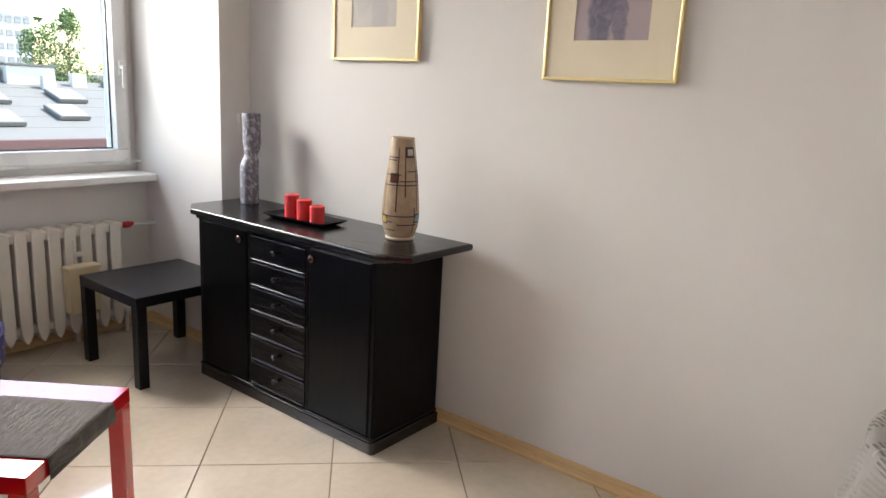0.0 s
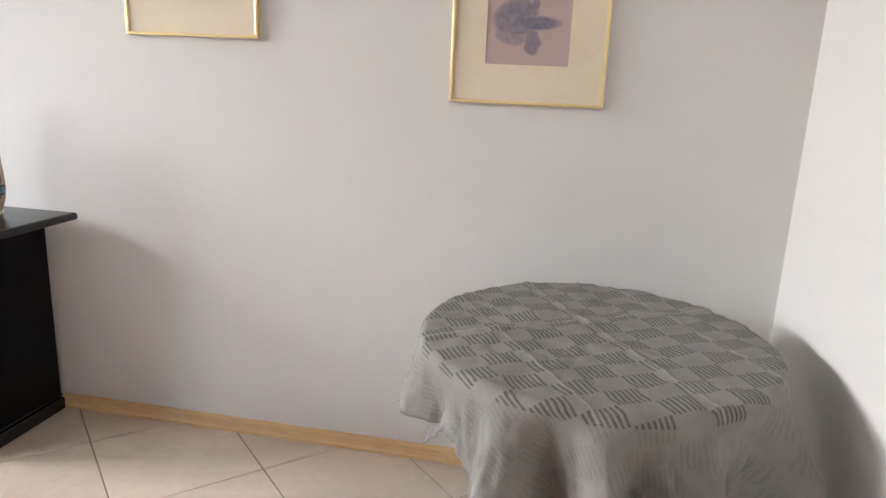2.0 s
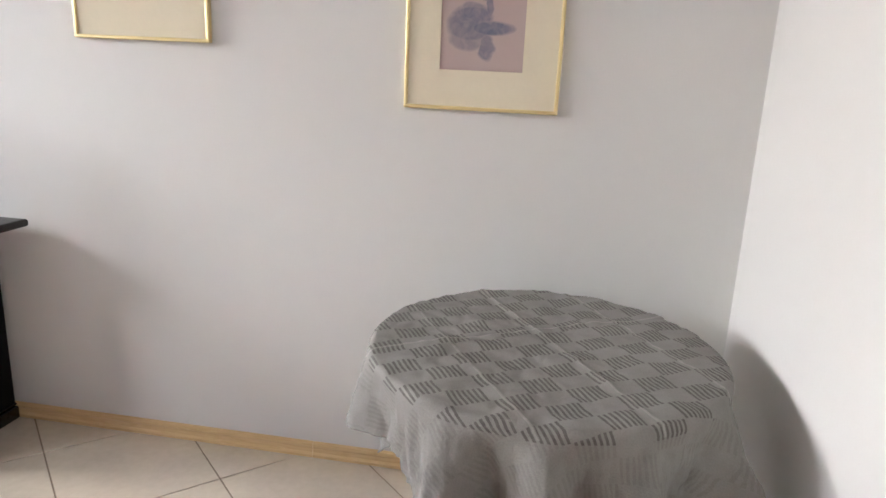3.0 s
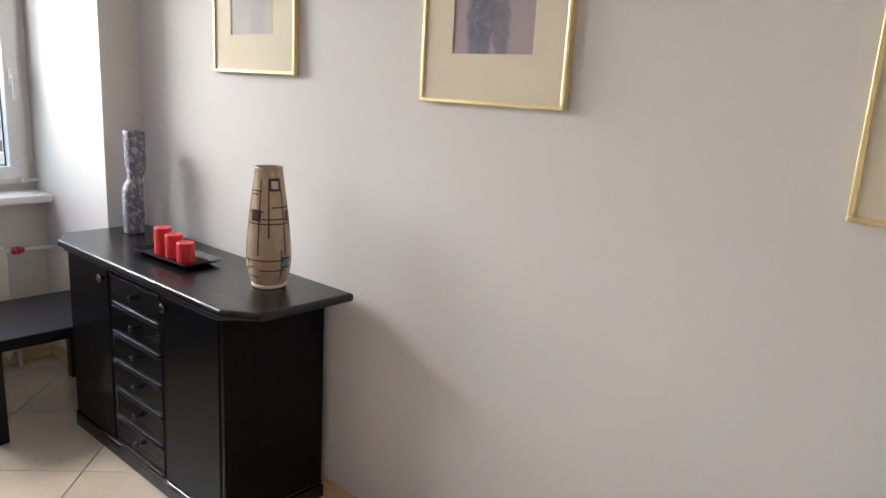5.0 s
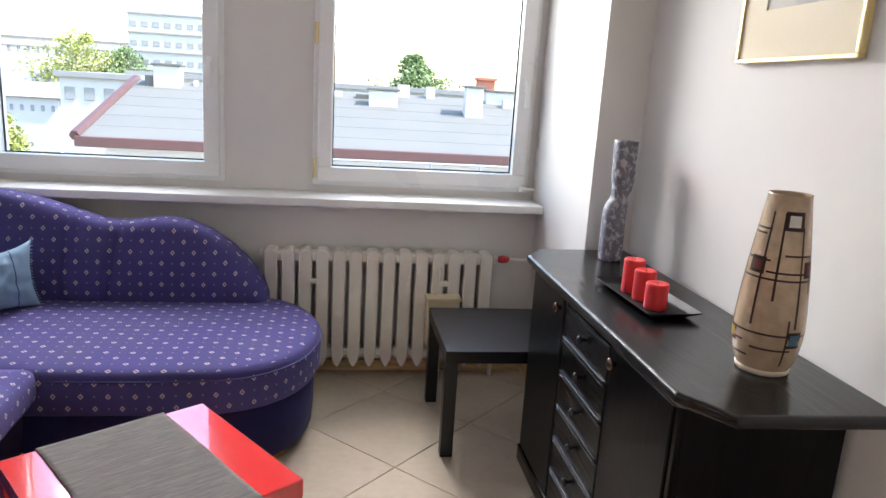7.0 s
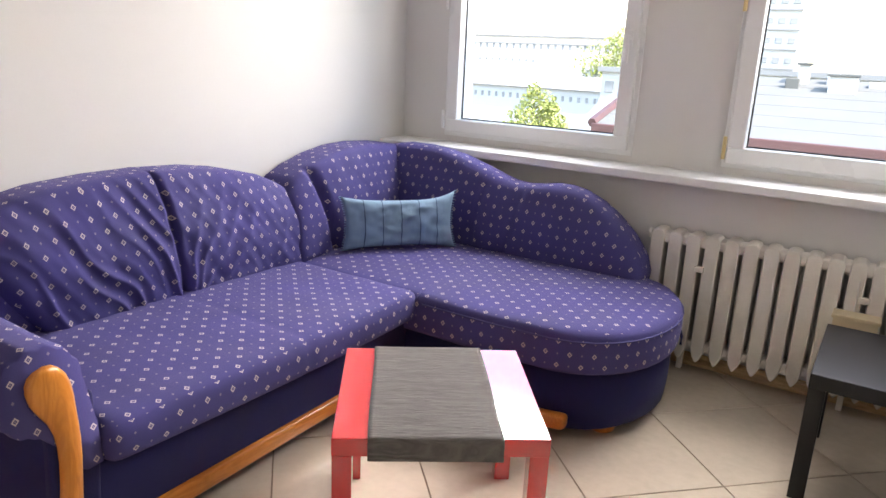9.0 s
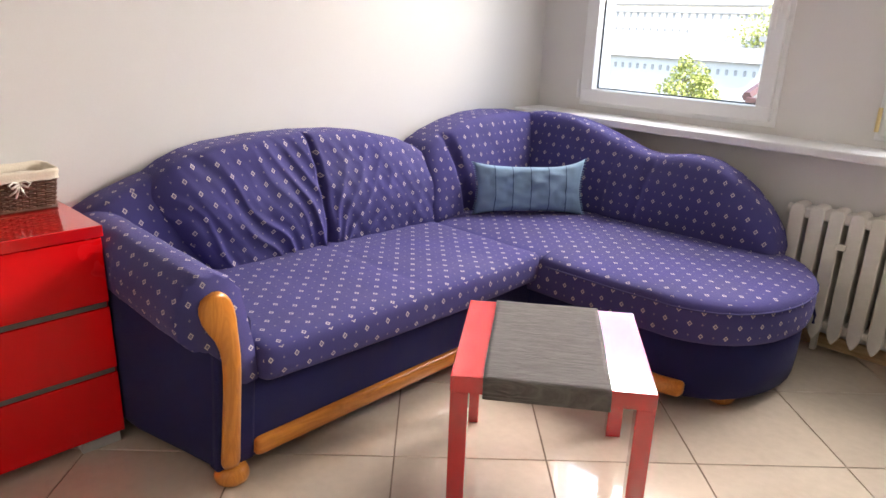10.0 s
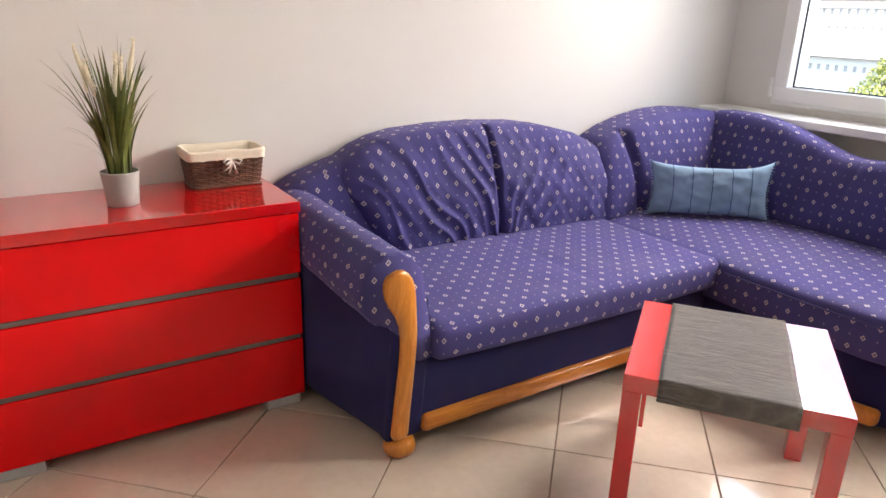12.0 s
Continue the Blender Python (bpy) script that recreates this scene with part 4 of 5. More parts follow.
# ---- cast-iron radiator ----
def radiator():
    t = thing("radiator", "cream enamelled cast-iron radiator under window sill", "radiator")
    n, x0, x1 = 14, -1.530, -0.412
    p = (x1 - x0) / n
    # outline of one section seen from the front
    half = [(0.0, 0.064), (0.010, 0.075), (0.019, 0.091), (0.026, 0.108), (0.0298, 0.130), (0.0300, 0.160), (0.0300, 0.560), (0.0302, 0.630), (0.027, 0.644), (0.018, 0.652), (0.0, 0.655)]
    out = half + [(-x, z) for x, z in half[-2:0:-1]]
    bm = bmesh.new()
    a = [bm.verts.new((x, -0.055, z)) for x, z in out]
    b = [bm.verts.new((x, 0.055, z)) for x, z in out]
    bm.faces.new(a)
    bm.faces.new(b[::-1])
    for i in range(len(out)):
        j = (i + 1) % len(out)
        bm.faces.new((a[j], a[i], b[i], b[j]))
    bmesh.ops.recalc_face_normals(bm, faces=bm.faces)
    rim = [e for e in bm.edges if abs(e.verts[0].co.y - e.verts[1].co.y) < 1e-6]
    bmesh.ops.bevel(bm, geom=rim, offset=0.006, segments=3, profile=0.5, affect='EDGES', clamp_overlap=True)
    first = part("section", bm, M["rad"], t)
    first.location = (x0 + p / 2, 3.812, 0)
    for i in range(1, n):
        o = new("section", first.data)
        o.parent = t
        o.location = (x0 + p * (i + 0.5), 3.812, 0.0)
    part("header", soft_box((x0 + 0.004, 3.768, 0.594), (x1 - 0.004, 3.856, 0.642), 0.014, (9, 7, 7)), M["rad"], t, smooth=True)
    part("lower_header", soft_box((x0 + 0.004, 3.770, 0.112), (x1 - 0.004, 3.854, 0.158), 0.014, (9, 7, 7)), M["rad"], t, smooth=True)
    for x in (x0 - 0.012, x1 + 0.001):
        part("end_plug", tube([(x, 3.812, 0.620), (x + 0.012, 3.812, 0.620)], 0.022, 14), M["rad"], t)
    for x in (-1.292, -0.655):
        part("clamp", box((x - 0.022, 3.748, 0.490), (x + 0.022, 3.772, 0.516), 0.004), M["rad"], t)
    part("supply_pipe", tube([(x1 + 0.018, 3.812, 0.622), (-0.30, 3.812, 0.620), (-0.19, 3.812, 0.618)], 0.011, 10), M["pipe"], t, "painted supply pipe")
    v = lathe([(0.010, -0.03), (0.018, -0.022), (0.020, 0.0), (0.016, 0.022), (0.010, 0.026)], 14)
    v.transform(pose(-0.358, 3.805, 0.622, 0, 90, 0))
    part("valve", v, M["valve_red"], t, "red valve wheel", True)
    part("valve_lever", box((-0.366, 3.775, 0.622), (-0.334, 3.795, 0.640), 0.004), M["valve_red"], t, "red lever")
    part("return_pipe", tube([(x1 + 0.01, 3.812, 0.138), (-0.395, 3.812, 0.136), (-0.385, 3.812, 0.11), (-0.384, 3.812, 0.0)], 0.011, 10), M["pipe"], t, "painted return pipe")
    part("floor_pipe", tube([(-1.2, 3.855, 0.085), (-0.19, 3.855, 0.085)], 0.009, 8), M["pipe"], t, "painted floor pipe")
    for x in (x0 + 0.2, x1 - 0.25):
        part("bracket", box((x - 0.012, 3.80, 0.0), (x + 0.012, 3.83, 0.16), 0.003), M["rad"], t, "iron foot bracket")
    return t
radiator()

M["ceramic"] = mat("cream_ceramic", (0.66, 0.55, 0.36), 0.4, var=0.06, scale=12)
hb = thing("radiator_humidifier", "pale cream box hung on radiator front", "humidifier")
bmh = box((-0.745, 3.672, 0.205), (-0.590, 3.680, 0.438), 0.002)
part("front_board", bmh, M["ceramic"], hb)
part("back_board", box((-0.745, 3.742, 0.205), (-0.590, 3.750, 0.438), 0.002), M["ceramic"], hb)
part("side_board", box((-0.745, 3.6805, 0.205), (-0.735, 3.7415, 0.438), 0.002), M["ceramic"], hb)
part("side_board", box((-0.600, 3.6805, 0.205), (-0.590, 3.7415, 0.438), 0.002), M["ceramic"], hb)
part("rim", box((-0.752, 3.664, 0.4385), (-0.582, 3.752, 0.455), 0.004), M["ceramic"], hb)
part("hook", tube([(-0.68, 3.75, 0.40), (-0.68, 3.756, 0.58), (-0.68, 3.79, 0.60)], 0.004, 6), M["pipe"], hb, "wire hook")

# ---- framed prints ----
def print_material(name, ground, shapes, tone, stripe=0.0):
    """Soft-edged plain shapes on a tinted ground. shapes: rows of (y, z, radius y, radius z, weight, lean)."""
    m = bpy.data.materials.new(name)
    m.use_nodes = True
    nt = m.node_tree
    N, L = nt.nodes, nt.links
    b = N["Principled BSDF"]
    b.inputs["Roughness"].default_value = 0.7
    tc = N.new("ShaderNodeTexCoord")
    nz = N.new("ShaderNodeTexNoise")
    nz.inputs["Scale"].default_value = 14
    nz.inputs["Detail"].default_value = 4
    L.new(tc.outputs["Object"], nz.inputs["Vector"])
    sp = N.new("ShaderNodeSeparateXYZ")
    L.new(tc.outputs["Object"], sp.inputs[0])
    total = None
    for y, z, ry, rz, w, lean in shapes:
        dz = math_node(nt, 'SUBTRACT', sp.outputs[2], z)
        dy = math_node(nt, 'SUBTRACT', math_node(nt, 'SUBTRACT', sp.outputs[1], y), math_node(nt, 'MULTIPLY', dz, lean))
        dy = math_node(nt, 'ADD', dy, math_node(nt, 'MULTIPLY', math_node(nt, 'SUBTRACT', nz.outputs[0], 0.5), 0.05))
        e = math_node(nt, 'ADD', math_node(nt, 'POWER', math_node(nt, 'DIVIDE', dy, ry), 2), math_node(nt, 'POWER', math_node(nt, 'DIVIDE', dz, rz), 2))
        k = math_node(nt, 'MULTIPLY', math_node(nt, 'MAXIMUM', math_node(nt, 'MINIMUM', math_node(nt, 'MULTIPLY', math_node(nt, 'SUBTRACT', 1.0, e), 2.2), 1.0), 0.0), w)
        total = k if total is None else math_node(nt, 'MAXIMUM', total, k)
    n2 = N.new("ShaderNodeTexNoise")
    n2.inputs["Scale"].default_value = 22
    n2.inputs["Distortion"].default_value = 2
    L.new(tc.outputs["Object"], n2.inputs["Vector"])
    total = math_node(nt, 'MULTIPLY', total, math_node(nt, 'ADD', n2.outputs[0], 0.45))
    mx = N.new("ShaderNodeMix")
    mx.data_type = 'RGBA'
    L.new(total, mx.inputs[0])
    mx.inputs[6].default_value = (*ground, 1)
    mx.inputs[7].default_value = (*tone, 1)
    L.new(mx.outputs[2], b.inputs["Base Color"])
    return m

def picture(label, y0, y1, z0, z1, p0, p1, q0, q1, m):
    """A gold frame on the east wall with cream mount and print; places along the wall and heights."""
    yc, zc = (y0 + y1) / 2, (z0 + z1) / 2
    t = thing("framed_print", label, "picture", "prints on the wall", (0, yc, zc))
    bm = bmesh.new()
    w, d = 0.012, 0.024
    hy, hz = (y1 - y0) / 2, (z1 - z0) / 2
    add_box(bm, (-d, -hy, -hz), (-0.001, hy, -hz + w), 0.003)
    add_box(bm, (-d, -hy, hz - w), (-0.001, hy, hz), 0.003)
    add_box(bm, (-d + 0.0005, -hy, -hz + w - 0.001), (-0.001, -hy + w, hz - w + 0.001), 0.003)
    add_box(bm, (-d + 0.0005, hy - w, -hz + w - 0.001), (-0.001, hy, hz - w + 0.001), 0.003)
    part("frame", bm, M["gold"], t, "thin gold frame")
    # mount with a window cut for the print
    a, b, c, e = p0 - yc, p1 - yc, q0 - zc, q1 - zc
    mm = bmesh.new()
    oy, oz = hy - 0.006, hz - 0.006
    loops = []
    for x in (-0.0165, -0.0130):
        loops.append(([mm.verts.new((x, p, q)) for p, q in ((-oy, -oz), (oy, -oz), (oy, oz), (-oy, oz))], [mm.verts.new((x, p, q)) for p, q in ((a, c), (b, c), (b, e), (a, e))]))
    for i in range(4):
        j = (i + 1) % 4
        (o0, i0), (o1, i1) = loops
        mm.faces.new((o0[i], o0[j], i0[j], i0[i]))
        mm.faces.new((o1[j], o1[i], i1[i], i1[j]))
        mm.faces.new((o0[j], o0[i], o1[i], o1[j]))
        mm.faces.new((i0[i], i0[j], i1[j], i1[i]))
    bmesh.ops.recalc_face_normals(mm, faces=mm.faces)
    part("mount", mm, M["mount"], t, "cream card mount")
    part("print", box((-0.0130, a - 0.005, c - 0.005), (-0.0115, b + 0.005, e + 0.005)), m, t, "print of soft shaded shapes")
    part("backing", box((-0.0110, -hy + 0.004, -hz + 0.004), (-0.0015, hy - 0.004, hz - 0.004)), M["mount"], t)
    return t
pm1 = print_material("print_pale", (0.50, 0.47, 0.43), [(-0.02, -0.10, 0.06, 0.16, 0.5, 0.1), (0.06, -0.02, 0.05, 0.14, 0.4, -0.2)], (0.36, 0.35, 0.36))
pm2 = print_material("print_violet", (0.40, 0.33, 0.35), [(0.035, -0.10, 0.055, 0.20, 0.9, -0.12), (-0.02, -0.06, 0.035, 0.22, 0.75, 0.1), (0.02, 0.10, 0.07, 0.10, 0.8, 0)], (0.13, 0.125, 0.18))
pm3 = print_material("print_rose", (0.50, 0.385, 0.36), [(0.040, -0.080, 0.078, 0.062, 0.75, -0.1), (-0.020, -0.092, 0.080, 0.024, 0.9, 0.0), (0.055, -0.130, 0.055, 0.036, 0.5, 0.1), (-0.012, -0.150, 0.030, 0.045, 0.75, 0.15),
                     (-0.010, 0.020, 0.030, 0.034, 0.9, -0.3), (0.030, 0.030, 0.024, 0.008, 0.8, 0.0), (-0.012, -0.030, 0.015, 0.032, 0.8, 0.2), (0.040, -0.030, 0.030, 0.018, 0.55, 0.0)], (0.15, 0.155, 0.22))
picture("gold-framed pale sketch with wide cream mount", 1.994, 2.509, 1.558, 2.22, 2.125, 2.395, 1.700, 2.08, pm1)
picture("gold-framed violet print with wide cream mount", 0.893, 1.392, 1.502, 2.20, 1.005, 1.280, 1.640, 2.06, pm2)
picture("gold-framed rose and blue print with cream mount", -0.271, 0.224, 1.327, 2.02, -0.152, 0.112, 1.452, 1.865, pm3)

# ---- things on the sideboard ----
def vase():
    t = thing("vase", "tall tan ceramic vase painted with lines and coloured squares", "vase", at=(-0.190, 1.907, 0.8425))
    prof = [(0.052, 0.0), (0.056, 0.003), (0.057, 0.012), (0.064, 0.028), (0.0715, 0.055), (0.0755, 0.085), (0.0765, 0.11), (0.0745, 0.15), (0.0705, 0.20), (0.0655, 0.25), (0.0595, 0.30), (0.0535, 0.345), (0.0485, 0.385), (0.0455, 0.408), (0.0462, 0.413)]
    inner = [(0.0425, 0.413), (0.042, 0.39), (0.05, 0.34), (0.055, 0.30)]
    bm = lathe(prof + inner, 56, True, True)
    part("body", bm, M["vase_tan"], t, "tan glazed body", True)
    part("foot_ring", lathe([(0.050, 0.0002), (0.0565, 0.0005), (0.0590, 0.005), (0.0600, 0.012), (0.0585, 0.013)], 48), M["vase_foot"], t, "pale unglazed foot ring", True)
    def rad(z):
        return curve_at([(b, a) for a, b in prof], z)
    face = -125.7
    def patch(a0, a1, z0, z1, m, off, nm="painted_line"):
        bm = bmesh.new()
        na, nz = max(2, int(abs(a1 - a0) / 5)), max(1, int((z1 - z0) / 0.02))
        g = []
        for i in range(na + 1):
            a = radians(face + a0 + (a1 - a0) * i / na)
            row = []
            for j in range(nz + 1):
                z = z0 + (z1 - z0) * j / nz
                r = rad(z) + off
                row.append(bm.verts.new((r * math.cos(a), r * math.sin(a), z)))
            g.append(row)
        for p, q in zip(g, g[1:]):
            for j in range(nz):
                bm.faces.new((p[j], q[j], q[j + 1], p[j + 1]))
        bmesh.ops.solidify(bm, geom=bm.faces[:], thickness=0.0008)
        return part(nm, bm, m, t, smooth=False)
    dk = M["vase_line"]
    H = [(-95, -25, 0.336), (-95, -35, 0.325), (10, 75, 0.282), (-95, -15, 0.268), (-20, 85, 0.243), (-100, 95, 0.227), (-110, 110, 0.103), (-95, -40, 0.079), (-25, 45, 0.068), (-95, -30, 0.045),
         (110, 200, 0.15), (120, 230, 0.30), (130, 250, 0.09)]
    for a0, a1, z in H:
        patch(a0, a1, z - 0.0023, z + 0.0023, dk, 0.0002)
    V = [(-28, 0.12, 0.375), (0, 0.18, 0.375), (45, 0.12, 0.345), (33, 0.03, 0.14), (-75, 0.05, 0.336), (70, 0.20, 0.28), (120, 0.05, 0.32), (170, 0.08, 0.36), (200, 0.04, 0.25)]
    for a, z0, z1 in V:
        r = rad((z0 + z1) / 2)
        h = math.degrees(0.0024 / r)
        patch(a - h, a + h, z0, z1, dk, 0.0004)
    S = [(22, 0.357, 22, 0.021, M["vase_line"], M["vase_white"], 0.6), (-40, 0.255, 17, 0.019, M["vase_line"], M["vase_maroon"], 0.62), (-70, 0.088, 13, 0.019, M["vase_line"], M["vase_yellow"], 0.66), (47, 0.094, 14, 0.019, M["vase_line"], M["vase_blue"], 0.66), (66, 0.252, 14, 0.018, M["vase_line"], M["vase_maroon"], 0.62)]
    for a, z, da, dz, m0, m1, k in S:
        patch(a - da, a + da, z - dz, z + dz, m0, 0.0006, "square_border")
        patch(a - da * k, a + da * k, z - dz * k, z + dz * k, m1, 0.0011, "coloured_square")
    return t
M["vase_tan"] = mat("vase_tan", (0.40, 0.29, 0.19), 0.24, var=0.22, scale=22, bump=0.2, bscale=60)
M["vase_foot"] = mat("pale_clay_foot", (0.62, 0.52, 0.40), 0.6)
M["vase_line"] = mat("vase_line", (0.05, 0.025, 0.018), 0.5)
M["vase_white"] = mat("vase_white", (0.75, 0.73, 0.68), 0.4)
M["vase_maroon"] = mat("vase_maroon", (0.17, 0.035, 0.03), 0.4)
M["vase_yellow"] = mat("vase_yellow", (0.70, 0.50, 0.06), 0.4)
M["vase_blue"] = mat("vase_blue", (0.10, 0.24, 0.34), 0.4)
vase()

def bark_material():
    m = mat("mottled_violet_bark", (0.150, 0.145, 0.180), 0.6, var=0.4, scale=40, bump=0.6, bscale=90)
    nt = m.node_tree
    N, L = nt.nodes, nt.links
    b = N["Principled BSDF"]
    tc = N.new("ShaderNodeTexCoord")
    mp = N.new("ShaderNodeMapping")
    mp.inputs["Scale"].default_value = (1, 1, 0.75)
    L.new(tc.outputs["Object"], mp.inputs["Vector"])
    n = N.new("ShaderNodeTexNoise")
    n.inputs["Scale"].default_value = 56
    n.inputs["Detail"].default_value = 8
    n.inputs["Distortion"].default_value = 0.4
    L.new(mp.outputs[0], n.inputs["Vector"])
    k = math_node(nt, 'MULTIPLY', math_node(nt, 'MINIMUM', math_node(nt, 'MULTIPLY', math_node(nt, 'MAXIMUM', math_node(nt, 'SUBTRACT', n.outputs[0], 0.5), 0.0), 9.0), 1.0), 0.8)
    mx = N.new("ShaderNodeMix")
    mx.data_type = 'RGBA'
    L.new(k, mx.inputs[0])
    L.new(b.inputs["Base Color"].links[0].from_socket, mx.inputs[6])
    mx.inputs[7].default_value = (0.50, 0.49, 0.53, 1)
    L.new(mx.outputs[2], b.inputs["Base Color"])
    return m
M["bark"] = bark_material()

def tall_vase():
    """A square column, pinched below its middle and knocked a little sideways."""
    t = thing("column_vase", "tall mottled grey-violet pinched column vase", "vase", at=(-0.150, 2.955, 0.8425))
    bm = bmesh.new()
    rings = []
    nz, ns = 40, 28
    for k in range(nz + 1):
        z = 0.448 * k / nz
        h = curve_at([(0, 0.040), (0.03, 0.0415), (0.15, 0.0415), (0.19, 0.041), (0.215, 0.037), (0.232, 0.029), (0.245, 0.028), (0.262, 0.033), (0.285, 0.038), (0.31, 0.040), (0.448, 0.0415)], z)
        dx = curve_at([(0, -0.008), (0.18, -0.008), (0.235, 0.002), (0.27, 0.010), (0.448, 0.008)], z)
        ring = []
        for i in range(ns):
            a = 2 * math.pi * i / ns
            c, s = math.cos(a), math.sin(a)
            q = (abs(c) ** 4 + abs(s) ** 4) ** -0.25
            r = h * (0.55 * q + 0.45) + 0.0018 * noise.noise((c * 3, s * 3, z * 25))
            ring.append(bm.verts.new((r * c + dx, r * s, z)))
        rings.append(ring)
    for a, b in zip(rings, rings[1:]):
        for i in range(ns):
            bm.faces.new((a[i], a[(i + 1) % ns], b[(i + 1) % ns], b[i]))
    bm.faces.new(rings[0][::-1])
    inner = [bm.verts.new((v.co.x * 0.82, v.co.y * 0.82, 0.448)) for v in rings[-1]]
    deep = [bm.verts.new((v.co.x, v.co.y, 0.35)) for v in inner]
    for i in range(ns):
        j = (i + 1) % ns
        bm.faces.new((rings[-1][i], rings[-1][j], inner[j], inner[i]))
        bm.faces.new((inner[i], inner[j], deep[j], deep[i]))
    bm.faces.new(deep)
    part("body", bm, M["bark"], t, smooth=True)
    return t
tall_vase()

def candle_tray():
    t = thing("candle_tray", "shallow black tray on sideboard", "tray", at=(-0.250, 2.428, 0.8425), turn=2)
    bm = bmesh.new()
    def ring(hx, hy, z, r=0.012):
        pts = []
        for cx, cy, a0 in ((hx - r, hy - r, 0), (-hx + r, hy - r, 90), (-hx + r, -hy + r, 180), (hx - r, -hy + r, 270)):
            for k in range(5):
                a = radians(a0 + 22.5 * k)
                pts.append((cx + r * math.cos(a), cy + r * math.sin(a), z))
        return [bm.verts.new(p) for p in pts]
    rows = [ring(0.050, 0.155, 0.0), ring(0.060, 0.168, 0.004), ring(0.083, 0.193, 0.019), ring(0.085, 0.195, 0.021), ring(0.083, 0.193, 0.0215), ring(0.062, 0.169, 0.008), ring(0.055, 0.160, 0.006)]
    for a, b in zip(rows, rows[1:]):
        n = len(a)
        for i in range(n):
            bm.faces.new((a[i], a[(i + 1) % n], b[(i + 1) % n], b[i]))
    bm.faces.new(rows[0][::-1])
    bm.faces.new(rows[-1])
    part("dish", bm, M["tray"], t)
    for y, h, lab in ((0.085, 0.105, "tall red pillar candle on black tray"), (0.0, 0.092, "middle red pillar candle on black tray"), (-0.085, 0.076, "short red pillar candle on black tray")):
        c = thing("candle", lab, "candle", "candles on the tray", (-0.258 - 0.002, 2.418 + y, 0.8490))
        part("wax", lathe([(0.031, 0), (0.033, 0.002), (0.033, h - 0.004), (0.031, h), (0.022, h - 0.001), (0.010, h - 0.004), (0.001, h - 0.005)], 32), M["candle"], c, smooth=False)
        part("wick", tube([(0, 0, h - 0.006), (0.001, 0, h + 0.002), (0.003, 0.001, h + 0.008)], 0.0012, 6), M["wick"], c)
    return t
candle_tray()

